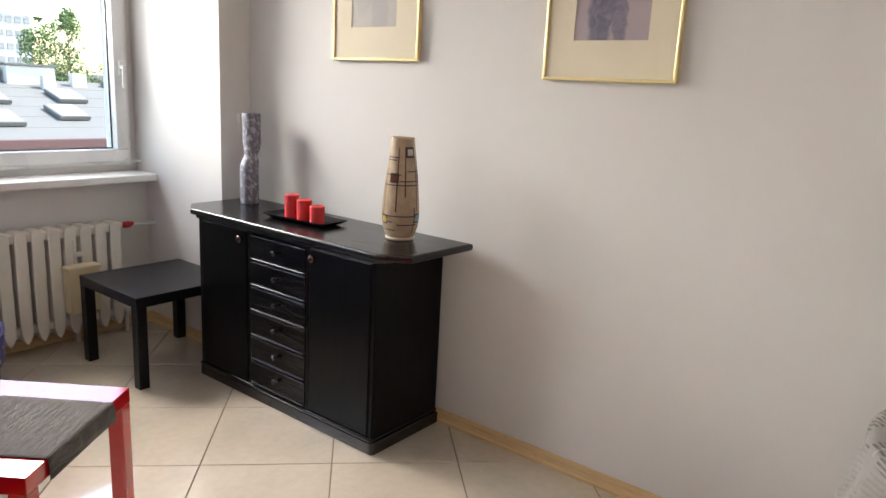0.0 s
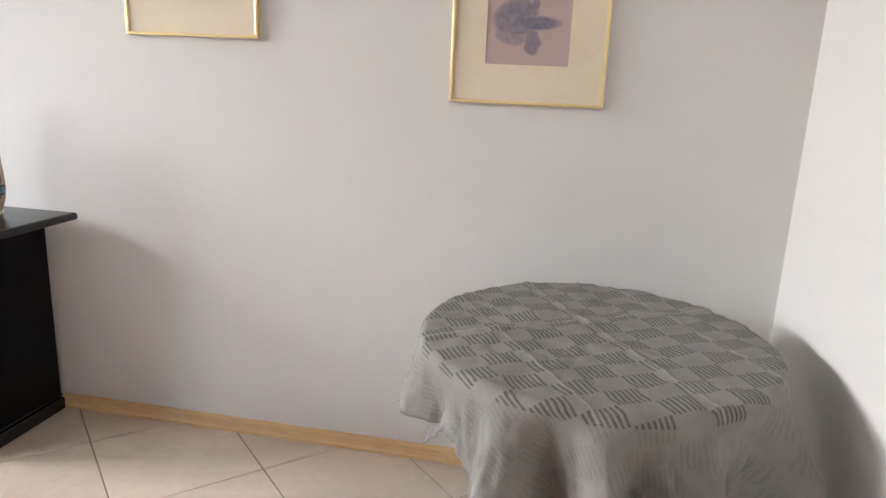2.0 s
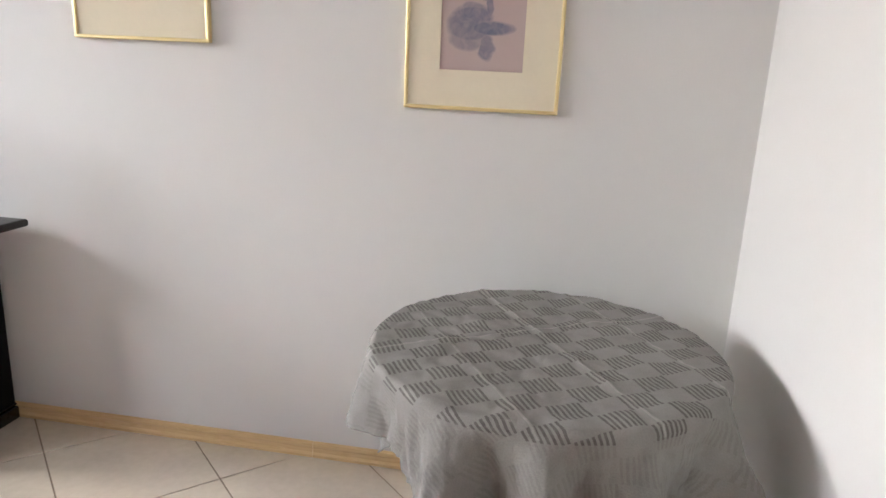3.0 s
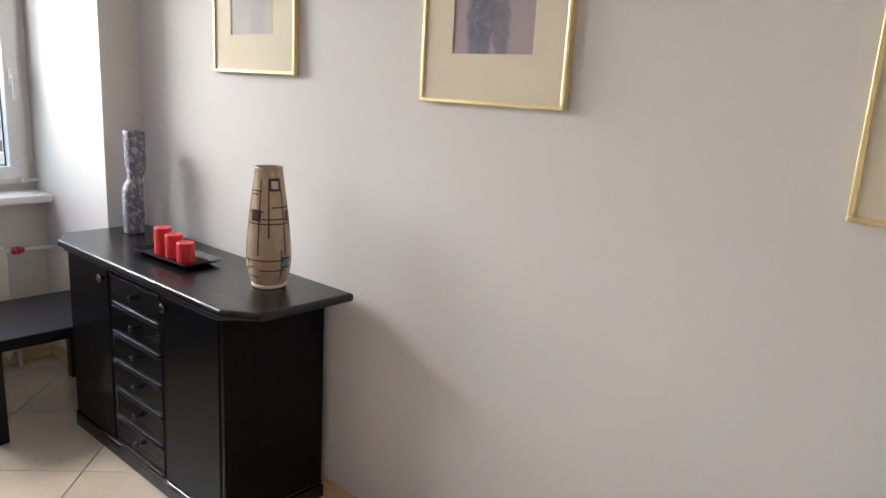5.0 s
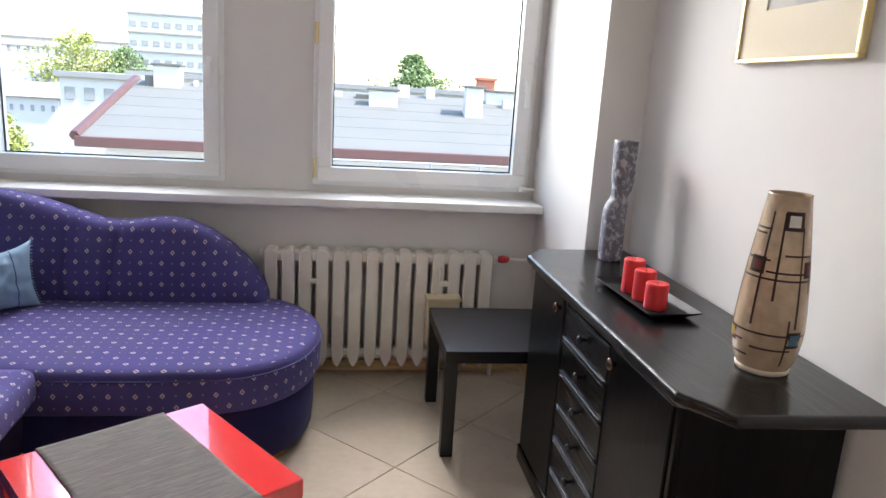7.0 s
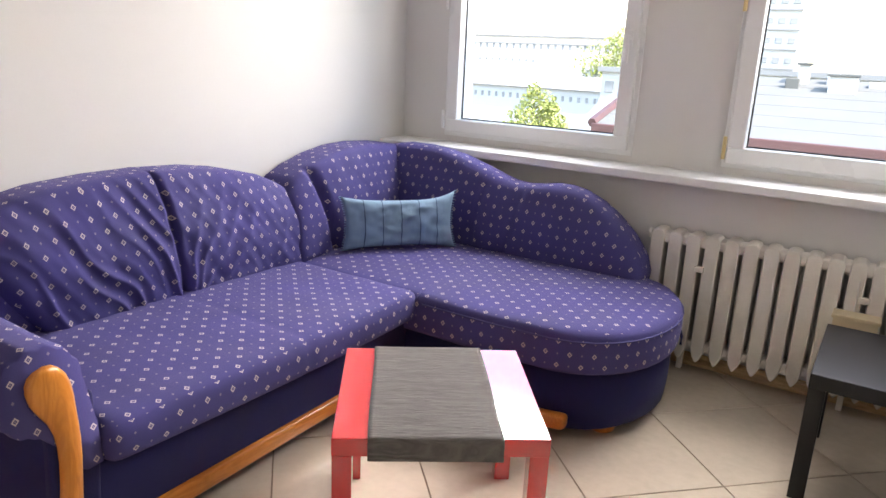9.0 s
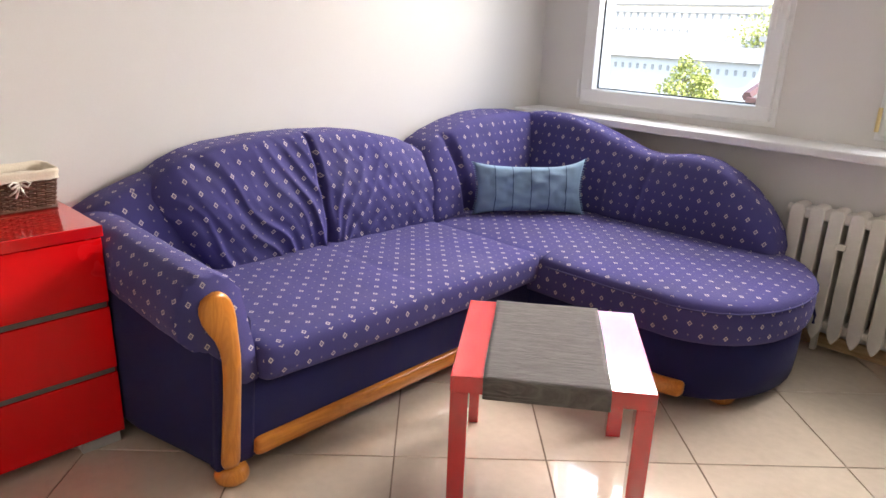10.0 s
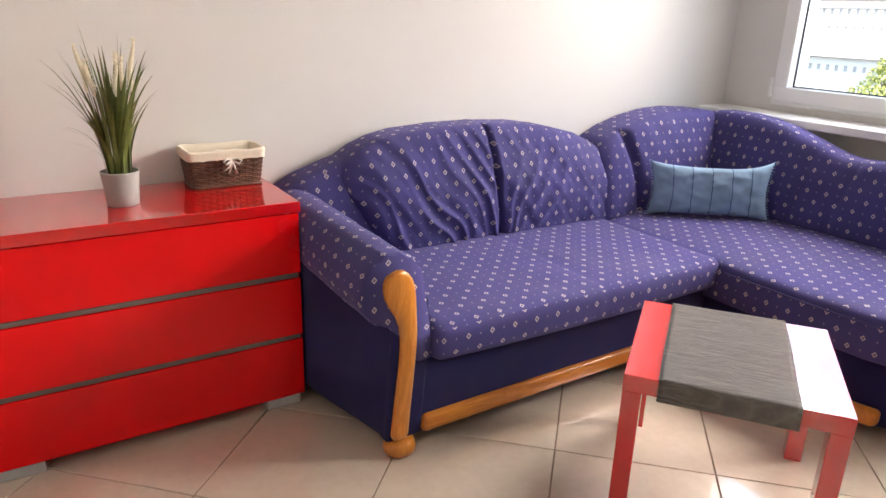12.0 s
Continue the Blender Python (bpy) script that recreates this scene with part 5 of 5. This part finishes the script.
# ---- things on the red chest ----
def grass_plant():
    t = thing("potted_grass", "artificial green grass with cream plumes in grey pot", "plant", at=(-2.868, 0.782, 0.7445))
    part("pot", lathe([(0.043, 0), (0.046, 0.002), (0.0495, 0.045), (0.0500, 0.048), (0.0495, 0.051), (0.0555, 0.102), (0.0560, 0.106), (0.052, 0.107), (0.050, 0.09)], 40), M["pot"], t, "pale grey pot", True)
    part("soil", lathe([(0.051, 0.088), (0.04, 0.093), (0.001, 0.096)], 24), M["soil"], t)
    rnd = random.Random(7)
    bm = bmesh.new()
    def blade(base, az, lean, length, w, curl):
        n = 7
        rows = []
        p = Vector(base)
        ang = lean * 0.25
        side = Vector((-math.sin(az), math.cos(az), 0))
        for k in range(n + 1):
            f = k / n
            ww = w * (1 - f) ** 0.5 * (0.7 + 0.6 * min(1, f * 4)) + 0.0003
            rows.append((bm.verts.new(p - side * ww), bm.verts.new(p + side * ww)))
            d = Vector((math.cos(az) * math.sin(ang), math.sin(az) * math.sin(ang), math.cos(ang)))
            p = p + d * (length / n)
            ang += (lean * 1.5 + curl * f * f) / n
        for a, b in zip(rows, rows[1:]):
            bm.faces.new((a[0], a[1], b[1], b[0]))
    for i in range(78):
        az = rnd.uniform(0, 2 * math.pi)
        r = 0.038 * math.sqrt(rnd.random())
        # blades keep clear of the wall behind
        reach = 0.52 if math.cos(az) > -0.5 else 0.22
        blade((r * math.cos(az), r * math.sin(az), 0.092), az + rnd.uniform(-0.5, 0.5), rnd.uniform(0.05, reach), rnd.uniform(0.20, 0.40), rnd.uniform(0.0040, 0.0066), rnd.uniform(0, 0.9))
    for az, lean, ln, curl in ((-1.9, 0.55, 0.34, 0.8), (-1.5, 0.75, 0.22, 1.0), (-1.7, 0.32, 0.44, 0.3), (1.4, 0.34, 0.40, 0.2), (1.8, 0.30, 0.36, 0.3), (-1.4, 0.8, 0.16, 0.7), (1.6, 0.3, 0.22, 0.1), (-2.0, 0.12, 0.45, 0.0), (1.2, 0.05, 0.43, 0.0), (-1.6, 0.5, 0.28, 1.6), (-1.8, 0.62, 0.20, 1.9), (-1.3, 0.45, 0.33, 1.2), (1.5, 0.42, 0.26, 0.6), (0.3, 0.3, 0.34, 0.6), (-0.4, 0.25, 0.38, 0.4)):
        blade((0.01 * math.cos(az), 0.02 * math.sin(az), 0.092), az, lean, ln, 0.0050, curl)
    fol = part("foliage", bm, M["leaf"], t, "long narrow green blades")
    for k, (az, lean, z0, ln) in enumerate(((-1.8, 0.13, 0.34, 0.14), (-1.4, 0.09, 0.33, 0.11), (1.3, 0.05, 0.33, 0.12), (1.7, 0.12, 0.34, 0.16), (0.4, 0.06, 0.33, 0.11), (2.4, 0.07, 0.35, 0.10), (1.5, 0.02, 0.36, 0.10))):
        d = Vector((math.cos(az) * lean, math.sin(az) * lean, 1))
        p0 = Vector((0.0, 0.018 * math.sin(az), 0.0)) + d * z0
        pts = [p0 + d * (ln * j / 10) + Vector((0, 0.004 * math.sin(j * 0.5 + k), 0)) for j in range(11)]
        pb = tube(pts, 0.006, 9, [0.002, 0.006, 0.0075, 0.008, 0.008, 0.0075, 0.007, 0.006, 0.0045, 0.003, 0.001])
        for j in range(90):
            q = pts[1 + j % 9]
            a = rnd.uniform(0, 6.28)
            o = Vector((math.cos(a), math.sin(a), 0.9)) * 0.007
            add_tube(pb, [q + o * 0.5, q + o * 1.7], 0.0007, 3)
        part("plume", pb, M["plume"], t, "cream feathery plume")
        part("stem", tube([(0, 0.01 * math.sin(az), 0.09), p0], 0.0016, 5), M["leaf"], t)
    return t
grass_plant()

def basket():
    t = thing("wicker_basket", "dark brown wicker basket lined with cream linen", "basket", at=(-3.016, 1.132, 0.7445))
    hx0, hy0, hx1, hy1, H = 0.062, 0.114, 0.076, 0.129, 0.126
    def outline(f, n=80, grow=0.0):
        hx, hy = hx0 + (hx1 - hx0) * f + grow, hy0 + (hy1 - hy0) * f + grow
        pts = []
        for i in range(n):
            a = 2 * math.pi * i / n
            c, s = math.cos(a), math.sin(a)
            q = (abs(c) ** 16 + abs(s) ** 16) ** (-1 / 16)
            pts.append(Vector((hx * q * c, hy * q * s, H * f)))
        return pts
    wb = bmesh.new()
    rows = 17
    for k in range(rows):
        pts = outline((k + 0.5) / rows, 80)
        for i, p in enumerate(pts):
            p += p.normalized() * 0.0022 * (1 if (i // 2 + k) % 2 else -1)
        add_tube(wb, pts + [pts[0]], 0.0040, 5)
    part("weave", wb, M["wicker"], t)
    sb = bmesh.new()
    lo, hi = outline(0.02, 40), outline(0.99, 40)
    for a, b in zip(lo, hi):
        add_tube(sb, [a, b], 0.0028, 5)
    part("stakes", sb, M["wicker"], t)
    part("base", prism([(p.x, p.y) for p in outline(0.0, 40, -0.002)], 0.0, 0.006), M["wicker"], t)
    br = bmesh.new()
    pts = outline(0.0, 80, 0.004)
    add_tube(br, [p + Vector((0, 0, 0.005)) for p in pts + [pts[0]]], 0.005, 6)
    part("foot_braid", br, M["wicker"], t)
    # liner: hangs outside the rim and goes down inside
    lb = bmesh.new()
    n = 96
    rings = []
    for f, grow, dz in ((0.79, 0.008, 0.0), (0.82, 0.007, 0), (0.88, 0.006, 0), (0.97, 0.007, 0), (1.01, 0.005, 0.002), (1.02, 0.0, 0.003), (1.02, -0.006, 0.0), (0.8, -0.008, 0.0), (0.4, -0.008, 0.0), (0.1, -0.008, 0.0)):
        ring = []
        for i, p in enumerate(outline(f, n, grow)):
            w = noise.noise((i * 0.35, f * 3, 1)) * 0.0035 + (0.004 * noise.noise((i * 0.15, 7, 2)) if f < 0.79 else 0)
            ring.append(lb.verts.new(p + p.normalized() * w + Vector((0, 0, dz + (0.004 * noise.noise((i * 0.2, 3, 5)) if f < 0.75 or f > 1 else 0)))))
        rings.append(ring)
    for a, b in zip(rings, rings[1:]):
        for i in range(n):
            lb.faces.new((a[i], a[(i + 1) % n], b[(i + 1) % n], b[i]))
    lb.faces.new(rings[-1])
    bmesh.ops.recalc_face_normals(lb, faces=lb.faces)
    part("liner", lb, M["linen"], t, "cream linen liner folded over rim", True)
    bw = bmesh.new()
    c = Vector((hx1 + 0.010, 0.012, 0.096))
    for s in (-1, 1):
        add_tube(bw, [c, c + Vector((0.006, s * 0.016, 0.008)), c + Vector((0.008, s * 0.030, 0.0)), c + Vector((0.006, s * 0.022, -0.012)), c], 0.0038, 6)
        add_tube(bw, [c, c + Vector((0.005, s * 0.006, -0.02)), c + Vector((0.001, s * 0.014, -0.044))], 0.0034, 6)
    add_tube(bw, [c, c + Vector((0.005, -0.012, -0.02)), c + Vector((0.001, -0.030, -0.034))], 0.003, 6)
    part("bow", bw, M["white_plastic"], t, "white ribbon bow", True)
    return t
basket()

# ---- white chair by the round table ----
def chair():
    t = thing("white_chair", "white plastic chair with rounded backrest near table", "chair", at=(-1.335, -0.565, -0.0), turn=24)
    m = M["white_plastic"]
    part("top_rail", soft_box((-0.012, -0.180, 0.745), (0.012, 0.180, 0.800), 0.0115, (7, 16, 8), lambda p: Vector((p.x, p.y, p.z - 0.45 * max(0.0, p.y + 0.15)))), m, t, smooth=True)
    for s in (-1, 1):
        part("back_post", tube([(-0.03, s * 0.155, 0.0), (-0.025, s * 0.158, 0.43), (0.0, s * 0.160, 0.74 if s < 0 else 0.61)], 0.014, 10), m, t)
        part("front_leg", tube([(-0.40, s * 0.165, 0.0), (-0.37, s * 0.150, 0.43)], 0.014, 10), m, t)
    part("seat", soft_box((-0.40, -0.19, 0.430), (-0.01, 0.19, 0.455), 0.012, (10, 10, 7)), m, t, smooth=True)
    for z in (0.50, 0.57):
        part("slat", soft_box((-0.022, -0.16, z), (-0.004, 0.16, z + 0.05), 0.008, (7, 10, 7)), m, t)
    return t
chair()

# ---- view from the windows ----
M["street"] = mat("asphalt", (0.06, 0.06, 0.06), 0.9, var=0.3, scale=0.3)
M["roof_felt"] = mat("grey_roof_felt", (0.100, 0.098, 0.088), 0.9, var=0.15, scale=0.8, bscale=8)
M["pale_roof"] = mat("pale_roof_sheet", (0.22, 0.215, 0.205), 0.8, var=0.1, scale=0.3)
M["facade"] = mat("white_render", (0.44, 0.43, 0.41), 0.9, var=0.06, scale=0.2, bscale=5)
M["facade_warm"] = mat("cream_render", (0.66, 0.58, 0.50), 0.9, var=0.06, scale=0.2, bscale=5)
M["fascia"] = mat("brown_gutter", (0.065, 0.026, 0.022), 0.6, var=0.2, scale=2)
M["dark_pane"] = mat("dark_window_pane", (0.20, 0.20, 0.20), 0.25, var=0.4, scale=0.5)
M["rail_metal"] = mat("grey_rail", (0.30, 0.30, 0.31), 0.5, metal=0.2)
M["brick"] = mat("chimney_brick", (0.34, 0.12, 0.075), 0.9, var=0.25, scale=3, bscale=20)
M["foliage_l"] = mat("tree_leaves_light", (0.21, 0.23, 0.055), 0.6, var=0.4, scale=0.8)
M["foliage_d"] = mat("tree_leaves_dark", (0.12, 0.17, 0.06), 0.6, var=0.4, scale=0.8)
M["bark_tree"] = mat("tree_bark", (0.10, 0.07, 0.05), 0.9, var=0.3, scale=2)
GZ = -17.0
bmg = bmesh.new()
gv = [bmg.verts.new(p) for p in ((-1500, -300, GZ), (1500, -300, GZ), (1500, 2500, GZ), (-1500, 2500, GZ))]
bmg.faces.new(gv)
structure(part("ground", bmg, M["street"]), "grey city ground far below", "ground")

def near_house():
    t = thing("apartment_building", "white building with grey felt roof and brown gutter", "building")
    x0, x1, ye, yr, yb, ze, zr = -7.6, 46.0, 19.0, 24.5, 30.0, -0.24, 1.16
    part("wall", box((x0 + 0.4, ye + 0.5, GZ), (x1 - 0.4, yb - 0.5, ze - 0.3)), M["facade"], t)
    bm = bmesh.new()
    pr = [(ye, ze), (yr, zr), (yb, ze), (yb, ze - 0.15), (yr, zr - 0.2), (ye, ze - 0.15)]
    a = [bm.verts.new((x0, y, z)) for y, z in pr]
    b = [bm.verts.new((x1, y, z)) for y, z in pr]
    for i in range(6):
        bm.faces.new((a[i], b[i], b[(i + 1) % 6], a[(i + 1) % 6]))
    bm.faces.new(a[::-1])
    bm.faces.new(b)
    bmesh.ops.recalc_face_normals(bm, faces=bm.faces)
    part("roof", bm, M["roof_felt"], t, "grey felt roof")
    part("gutter", box((x0 - 0.1, ye - 0.12, ze - 0.24), (x1, ye + 0.02, ze + 0.02), 0.03), M["fascia"], t, "brown gutter")
    bm = bmesh.new()
    for s in (x0 - 0.12, x1):
        for (ya, za), (yb2, zb2) in (((ye, ze), (yr, zr)), ((yr, zr), (yb, ze))):
            add_tube(bm, [(s, ya, za + 0.02), (s, yb2, zb2 + 0.02)], 0.13, 6)
    part("verge", bm, M["fascia"], t, "brown verge boards")
    sl = (zr - ze) / (yr - ye)
    for i in range(1, 6):
        y = ye + (yr - ye) * i / 6
        z = ze + (y - ye) * sl
        part("roof_seam", box((x0, y - 0.012, z - 0.02), (x1, y + 0.012, z + 0.003)), M["roof_felt"], t)
    for x, y, w, d, h, mm in ((2.9, 22.6, 0.55, 0.5, 0.85, "facade"), (0.1, 23.2, 0.9, 0.4, 0.45, "facade"), (-2.2, 23.4, 0.7, 0.4, 0.40, "facade"), (-3.3, 24.1, 0.3, 0.3, 0.5, "facade"), (4.4, 24.2, 1.6, 0.4, 0.35, "facade"), (7.2, 24.2, 1.4, 0.5, 0.5, "facade"), (10.6, 24.2, 1.3, 0.5, 0.5, "facade"), (-6.6, 24.0, 0.8, 0.5, 0.6, "facade"), (14, 24.2, 1.2, 0.5, 0.6, "facade")):
        z = ze + (y - ye) * sl
        c = part("chimney", box((x - w / 2, y - d / 2, z - 0.2), (x + w / 2, y + d / 2, z + h), 0.02), M[mm], t, "pale rendered chimney")
        part("chimney_cap", box((x - w / 2 - 0.06, y - d / 2 - 0.06, z + h), (x + w / 2 + 0.06, y + d / 2 + 0.06, z + h + 0.07), 0.01), M["roof_felt"], c)
    rnd = random.Random(3)
    for k in range(26):
        x = -7 + k * 1.1 + rnd.uniform(-0.3, 0.3)
        h, w = rnd.uniform(0.12, 0.42), rnd.uniform(0.06, 0.25)
        y = rnd.uniform(23.4, 24.4)
        z = ze + (y - ye) * sl
        part("vent", box((x - w, y - 0.12, z - 0.1), (x + w, y + 0.12, z + h), 0.02), M["facade"] if k % 3 else M["roof_felt"], t)
    ang = math.degrees(math.atan(sl))
    for x, y in ((5.4, 22.4), (7.6, 22.6), (6.9, 21.0), (5.0, 20.5), (9.4, 22.3), (11.5, 21.2)):
        z = ze + (y - ye) * sl
        bm = box((-0.42, -0.55, 0.02), (0.42, 0.55, 0.14), 0.02)
        bm.transform(pose(x, y, z, ang, 0, 0))
        s = part("skylight", bm, M["roof_felt"], t, "roof window")
        bm = box((-0.34, -0.47, 0.141), (0.34, 0.47, 0.15))
        bm.transform(pose(x, y, z, ang, 0, 0))
        part("skylight_pane", bm, M["skypane"], s)
    return t
M["skypane"] = mat("skylight_pane", (0.55, 0.58, 0.62), 0.08, var=0.1, scale=1)
near_house()

def terrace():
    t = thing("terrace_roof", "white flat terrace roof with metal railing", "roof")
    part("slab", box((-9, 14.0, GZ), (46, 19.45, -1.25)), M["facade"], t)
    bm = bmesh.new()
    for z in (-0.03, -0.50):
        add_tube(bm, [(-2.4, 14.3, z), (44, 14.3, z)], 0.022, 6)
    part("rail", bm, M["rail_metal"], t, "grey metal rail")
    for i in range(46):
        part("post", tube([(-2.4 + i, 14.3, -1.25), (-2.4 + i, 14.3, -0.03)], 0.022, 6), M["rail_metal"], t)
    return t
terrace()

def block(name, label, x0, x1, y0, y1, z1, m, rows, cols, wz, wh, ww, roof=True, bands=()):
    """A far building with real window openings set into its front."""
    t = thing(name, label, "building")
    part("wall", box((x0, y0, GZ), (x1, y1, z1)), m, t)
    if roof:
        part("roof_edge", box((x0 - 0.4, y0 - 0.4, z1), (x1 + 0.4, y1 + 0.4, z1 + 0.5)), M["pale_roof"], t, "grey roof edge")
    me = None
    for r in range(rows):
        for c in range(cols):
            x = x0 + (x1 - x0) * (c + 0.5) / cols
            z = z1 - wz[0] - r * wz[1]
            if me is None:
                o = part("window", box((-ww / 2, -0.12, -wh / 2), (ww / 2, 0.05, wh / 2), 0.04, 1), M["dark_pane"], t)
                me = o.data
            else:
                o = new("window", me)
                o.parent = t
            o.location = (x, y0, z)
    for z, h in bands:
        part("cornice", box((x0 - 0.2, y0 - 0.25, z), (x1 + 0.2, y0 - 0.01, z + h)), M["pale_roof"], t)
    return t
lb = block("long_building", "long white building with rows of narrow windows", -112, -40, 105, 106, -2.9, M["facade"], 1, 54, (1.5, 3.2), 0.8, 0.42, roof=False)
bm = bmesh.new()
pr = [(104.3, -2.9), (128, 0.9), (150, -2.9)]
a = [bm.verts.new((-113, y, z)) for y, z in pr]
b = [bm.verts.new((-39, y, z)) for y, z in pr]
for i in range(3):
    bm.faces.new((a[i], b[i], b[(i + 1) % 3], a[(i + 1) % 3]))
bm.faces.new(a[::-1])
bm.faces.new(b)
bmesh.ops.recalc_face_normals(bm, faces=bm.faces)
part("roof", bm, M["pale_roof"], lb, "pale sheet roof")
part("gable_wall", box((-41, 106, GZ), (-40, 150, -2.9)), M["facade"], lb)
for x, y in ((-66, 116), (-58, 118), (-50, 114), (-72, 112), (-45, 120)):
    part("roof_vent", box((x - 0.4, y - 0.3, -2.9 + (y - 104.3) * 0.16), (x + 0.4, y + 0.3, -2.0 + (y - 104.3) * 0.16)), M["facade"], lb)
part("roof_step", box((-62, 127, -1), (-50, 131, 2.2)), M["facade"], lb)
block("far_building", "cream far building with rows of windows", -150, -52, 190, 210, 7.6, M["facade_warm"], 2, 44, (2.6, 4.2), 1.5, 0.7, bands=((5.6, 0.3),))
block("tower_block", "pale concrete tower block with window rows", -37.5, -17.0, 130, 145, 24, M["facade"], 9, 11, (2.4, 3.1), 0.9, 1.1, bands=[(24 - 3.9 - 3.1 * k, 0.25) for k in range(7)])
block("tower_block", "distant pale tower block with balconies", 57, 64, 165, 175, 13.5, M["facade"], 7, 4, (1.8, 2.7), 1.2, 1.2)
block("low_building", "low white building beside grey roof", -27.5, -20.5, 72, 85, 0.5, M["facade"], 1, 4, (1.5, 3), 1.2, 0.9)
block("low_building", "low white building behind roofs", -22, 120, 75, 90, 0.9, M["facade"], 1, 40, (1.0, 3), 0.9, 0.9, roof=True)
bc = thing("brick_chimney", "red brick chimney stack behind roofs", "chimney")
part("stack", box((10.2, 60, GZ), (11.6, 61.4, 2.35), 0.03), M["brick"], bc)
part("cap", box((10.05, 59.85, 2.35), (11.75, 61.55, 2.6), 0.03), M["brick"], bc)

def tree(x, y, top, base, crown_w, m, seed, shape, label):
    """Tapered trunk, limbs and a crown of many small leaf clumps."""
    t = thing("tree", label, "tree", at=(x, y, GZ))
    rnd = random.Random(seed)
    H = top - GZ
    b0 = base - GZ
    part("trunk", tube([(0, 0, 0), (0.1, 0, H * 0.4), (0, 0.1, H * 0.9)], 0.3, 8, [0.34, 0.22, 0.04]), M["bark_tree"], t)
    lb = bmesh.new()
    bm = bmesh.new()
    n = 1500
    clumps = []
    for k in range(40):
        f = rnd.random()
        r = shape(f) * crown_w / 2
        a = rnd.uniform(0, 6.28)
        d = r * rnd.uniform(0.45, 0.95)
        clumps.append((Vector((d * math.cos(a), d * math.sin(a), b0 + f * (H - b0))), max(0.25, r * rnd.uniform(0.25, 0.5)) + 0.25))
        add_tube(lb, [(0, 0, b0 + f * (H - b0) - 0.8), clumps[-1][0]], 0.05, 4)
    clumps += [(Vector((0, 0, b0 + f * (H - b0))), shape(f) * crown_w * 0.30 + 0.1) for f in (0.1, 0.25, 0.4, 0.55, 0.7, 0.85, 0.97)]
    for k in range(n * 5):
        c, r = clumps[k % len(clumps)]
        v = Vector((rnd.gauss(0, 1), rnd.gauss(0, 1), rnd.gauss(0, 1))).normalized() * r * rnd.uniform(0.6, 1.1)
        p = c + v
        s = rnd.uniform(0.07, 0.17) * (0.6 + crown_w / 10)
        u = Vector((rnd.gauss(0, 1), rnd.gauss(0, 1), rnd.gauss(0, 1))).normalized()
        w = u.cross(Vector((rnd.gauss(0, 1), rnd.gauss(0, 1), rnd.gauss(0, 1)))).normalized()
        q = [bm.verts.new(p + u * s), bm.verts.new(p + w * s * 0.6), bm.verts.new(p - u * s), bm.verts.new(p - w * s * 0.6)]
        bm.faces.new(q)
    part("limbs", lb, M["bark_tree"], t)
    part("crown", bm, m, t)
    return t
col = lambda f: 0.55 + 0.45 * math.sin(math.pi * min(1, f * 0.9 + 0.1)) if f < 0.85 else 0.75 * (1 - f) / 0.15 + 0.1
ball = lambda f: math.sqrt(max(0.02, 1 - (2 * f - 1) ** 2))
cone = lambda f: 1.0 - 0.85 * f
tree(26.4, 70, 6.6, -6, 3.6, M["foliage_d"], 1, col, "tall dark green poplar beyond roofs")
tree(29.0, 70, 7.1, -6, 3.6, M["foliage_d"], 2, col, "tall green poplar beyond roofs")
tree(33.5, 68, 3.8, -6, 6.0, M["foliage_l"], 3, ball, "light green leafy tree beyond roofs")
tree(21.5, 66, 1.6, -7, 4.0, M["foliage_l"], 4, ball, "light green leafy tree beyond roofs")
tree(7.6, 92, 5.0, -1.0, 12.0, M["foliage_d"], 5, cone, "dark green pointed tree beyond roofs")
tree(16.5, 62, 2.6, -6, 6.5, M["foliage_l"], 6, ball, "light green leafy tree beyond roofs")
tree(-42.5, 120, 6.2, -5, 13.0, M["foliage_l"], 7, ball, "broad light green tree beside white building")
tree(-35.0, 121, 4.4, -5, 9.0, M["foliage_d"], 8, ball, "broad green tree beside white building")
tree(-29.3, 60, -1.0, -11, 5.4, M["foliage_l"], 9, ball, "light green street tree before white building")
tree(-27.6, 60, -2.8, -12, 4.0, M["foliage_l"], 10, ball, "light green street tree before white building")

# ---- floor tiles, laid at 45 degrees ----
def floor_tiles():
    floor = bpy.data.objects["floor"]
    S, G = 0.4995, 0.0022
    ox, oy = -1.998, 1.867
    u, v = Vector((1, 1)) / math.sqrt(2), Vector((1, -1)) / math.sqrt(2)
    lim = (XW, 0.0, YS, 3.89)
    for i in range(-12, 13):
        for j in range(-12, 13):
            c = Vector((ox, oy)) + u * S * (i + 0.5) + v * S * (j + 0.5)
            h = S / 2 - G
            poly = [c - u * h - v * h, c - u * h + v * h, c + u * h + v * h, c + u * h - v * h]
            for ax, val, sg in ((0, lim[0], 1), (0, lim[1], -1), (1, lim[2], 1), (1, lim[3], -1)):
                out = []
                for k, p in enumerate(poly):
                    q = poly[(k + 1) % len(poly)]
                    dp, dq = sg * (p[ax] - val), sg * (q[ax] - val)
                    if dp >= 0:
                        out.append(p)
                    if dp * dq < 0:
                        out.append(p + (q - p) * (dp / (dp - dq)))
                poly = out
                if len(poly) < 3:
                    break
            if len(poly) < 3:
                continue
            bm = prism([(p.x, p.y) for p in poly], -0.012, 0.0)
            top = [e for e in bm.edges if all(w.co.z > -1e-6 for w in e.verts)]
            bmesh.ops.bevel(bm, geom=top, offset=0.0012, segments=1, affect='EDGES')
            part("tile", bm, M["tile"], floor)
floor_tiles()
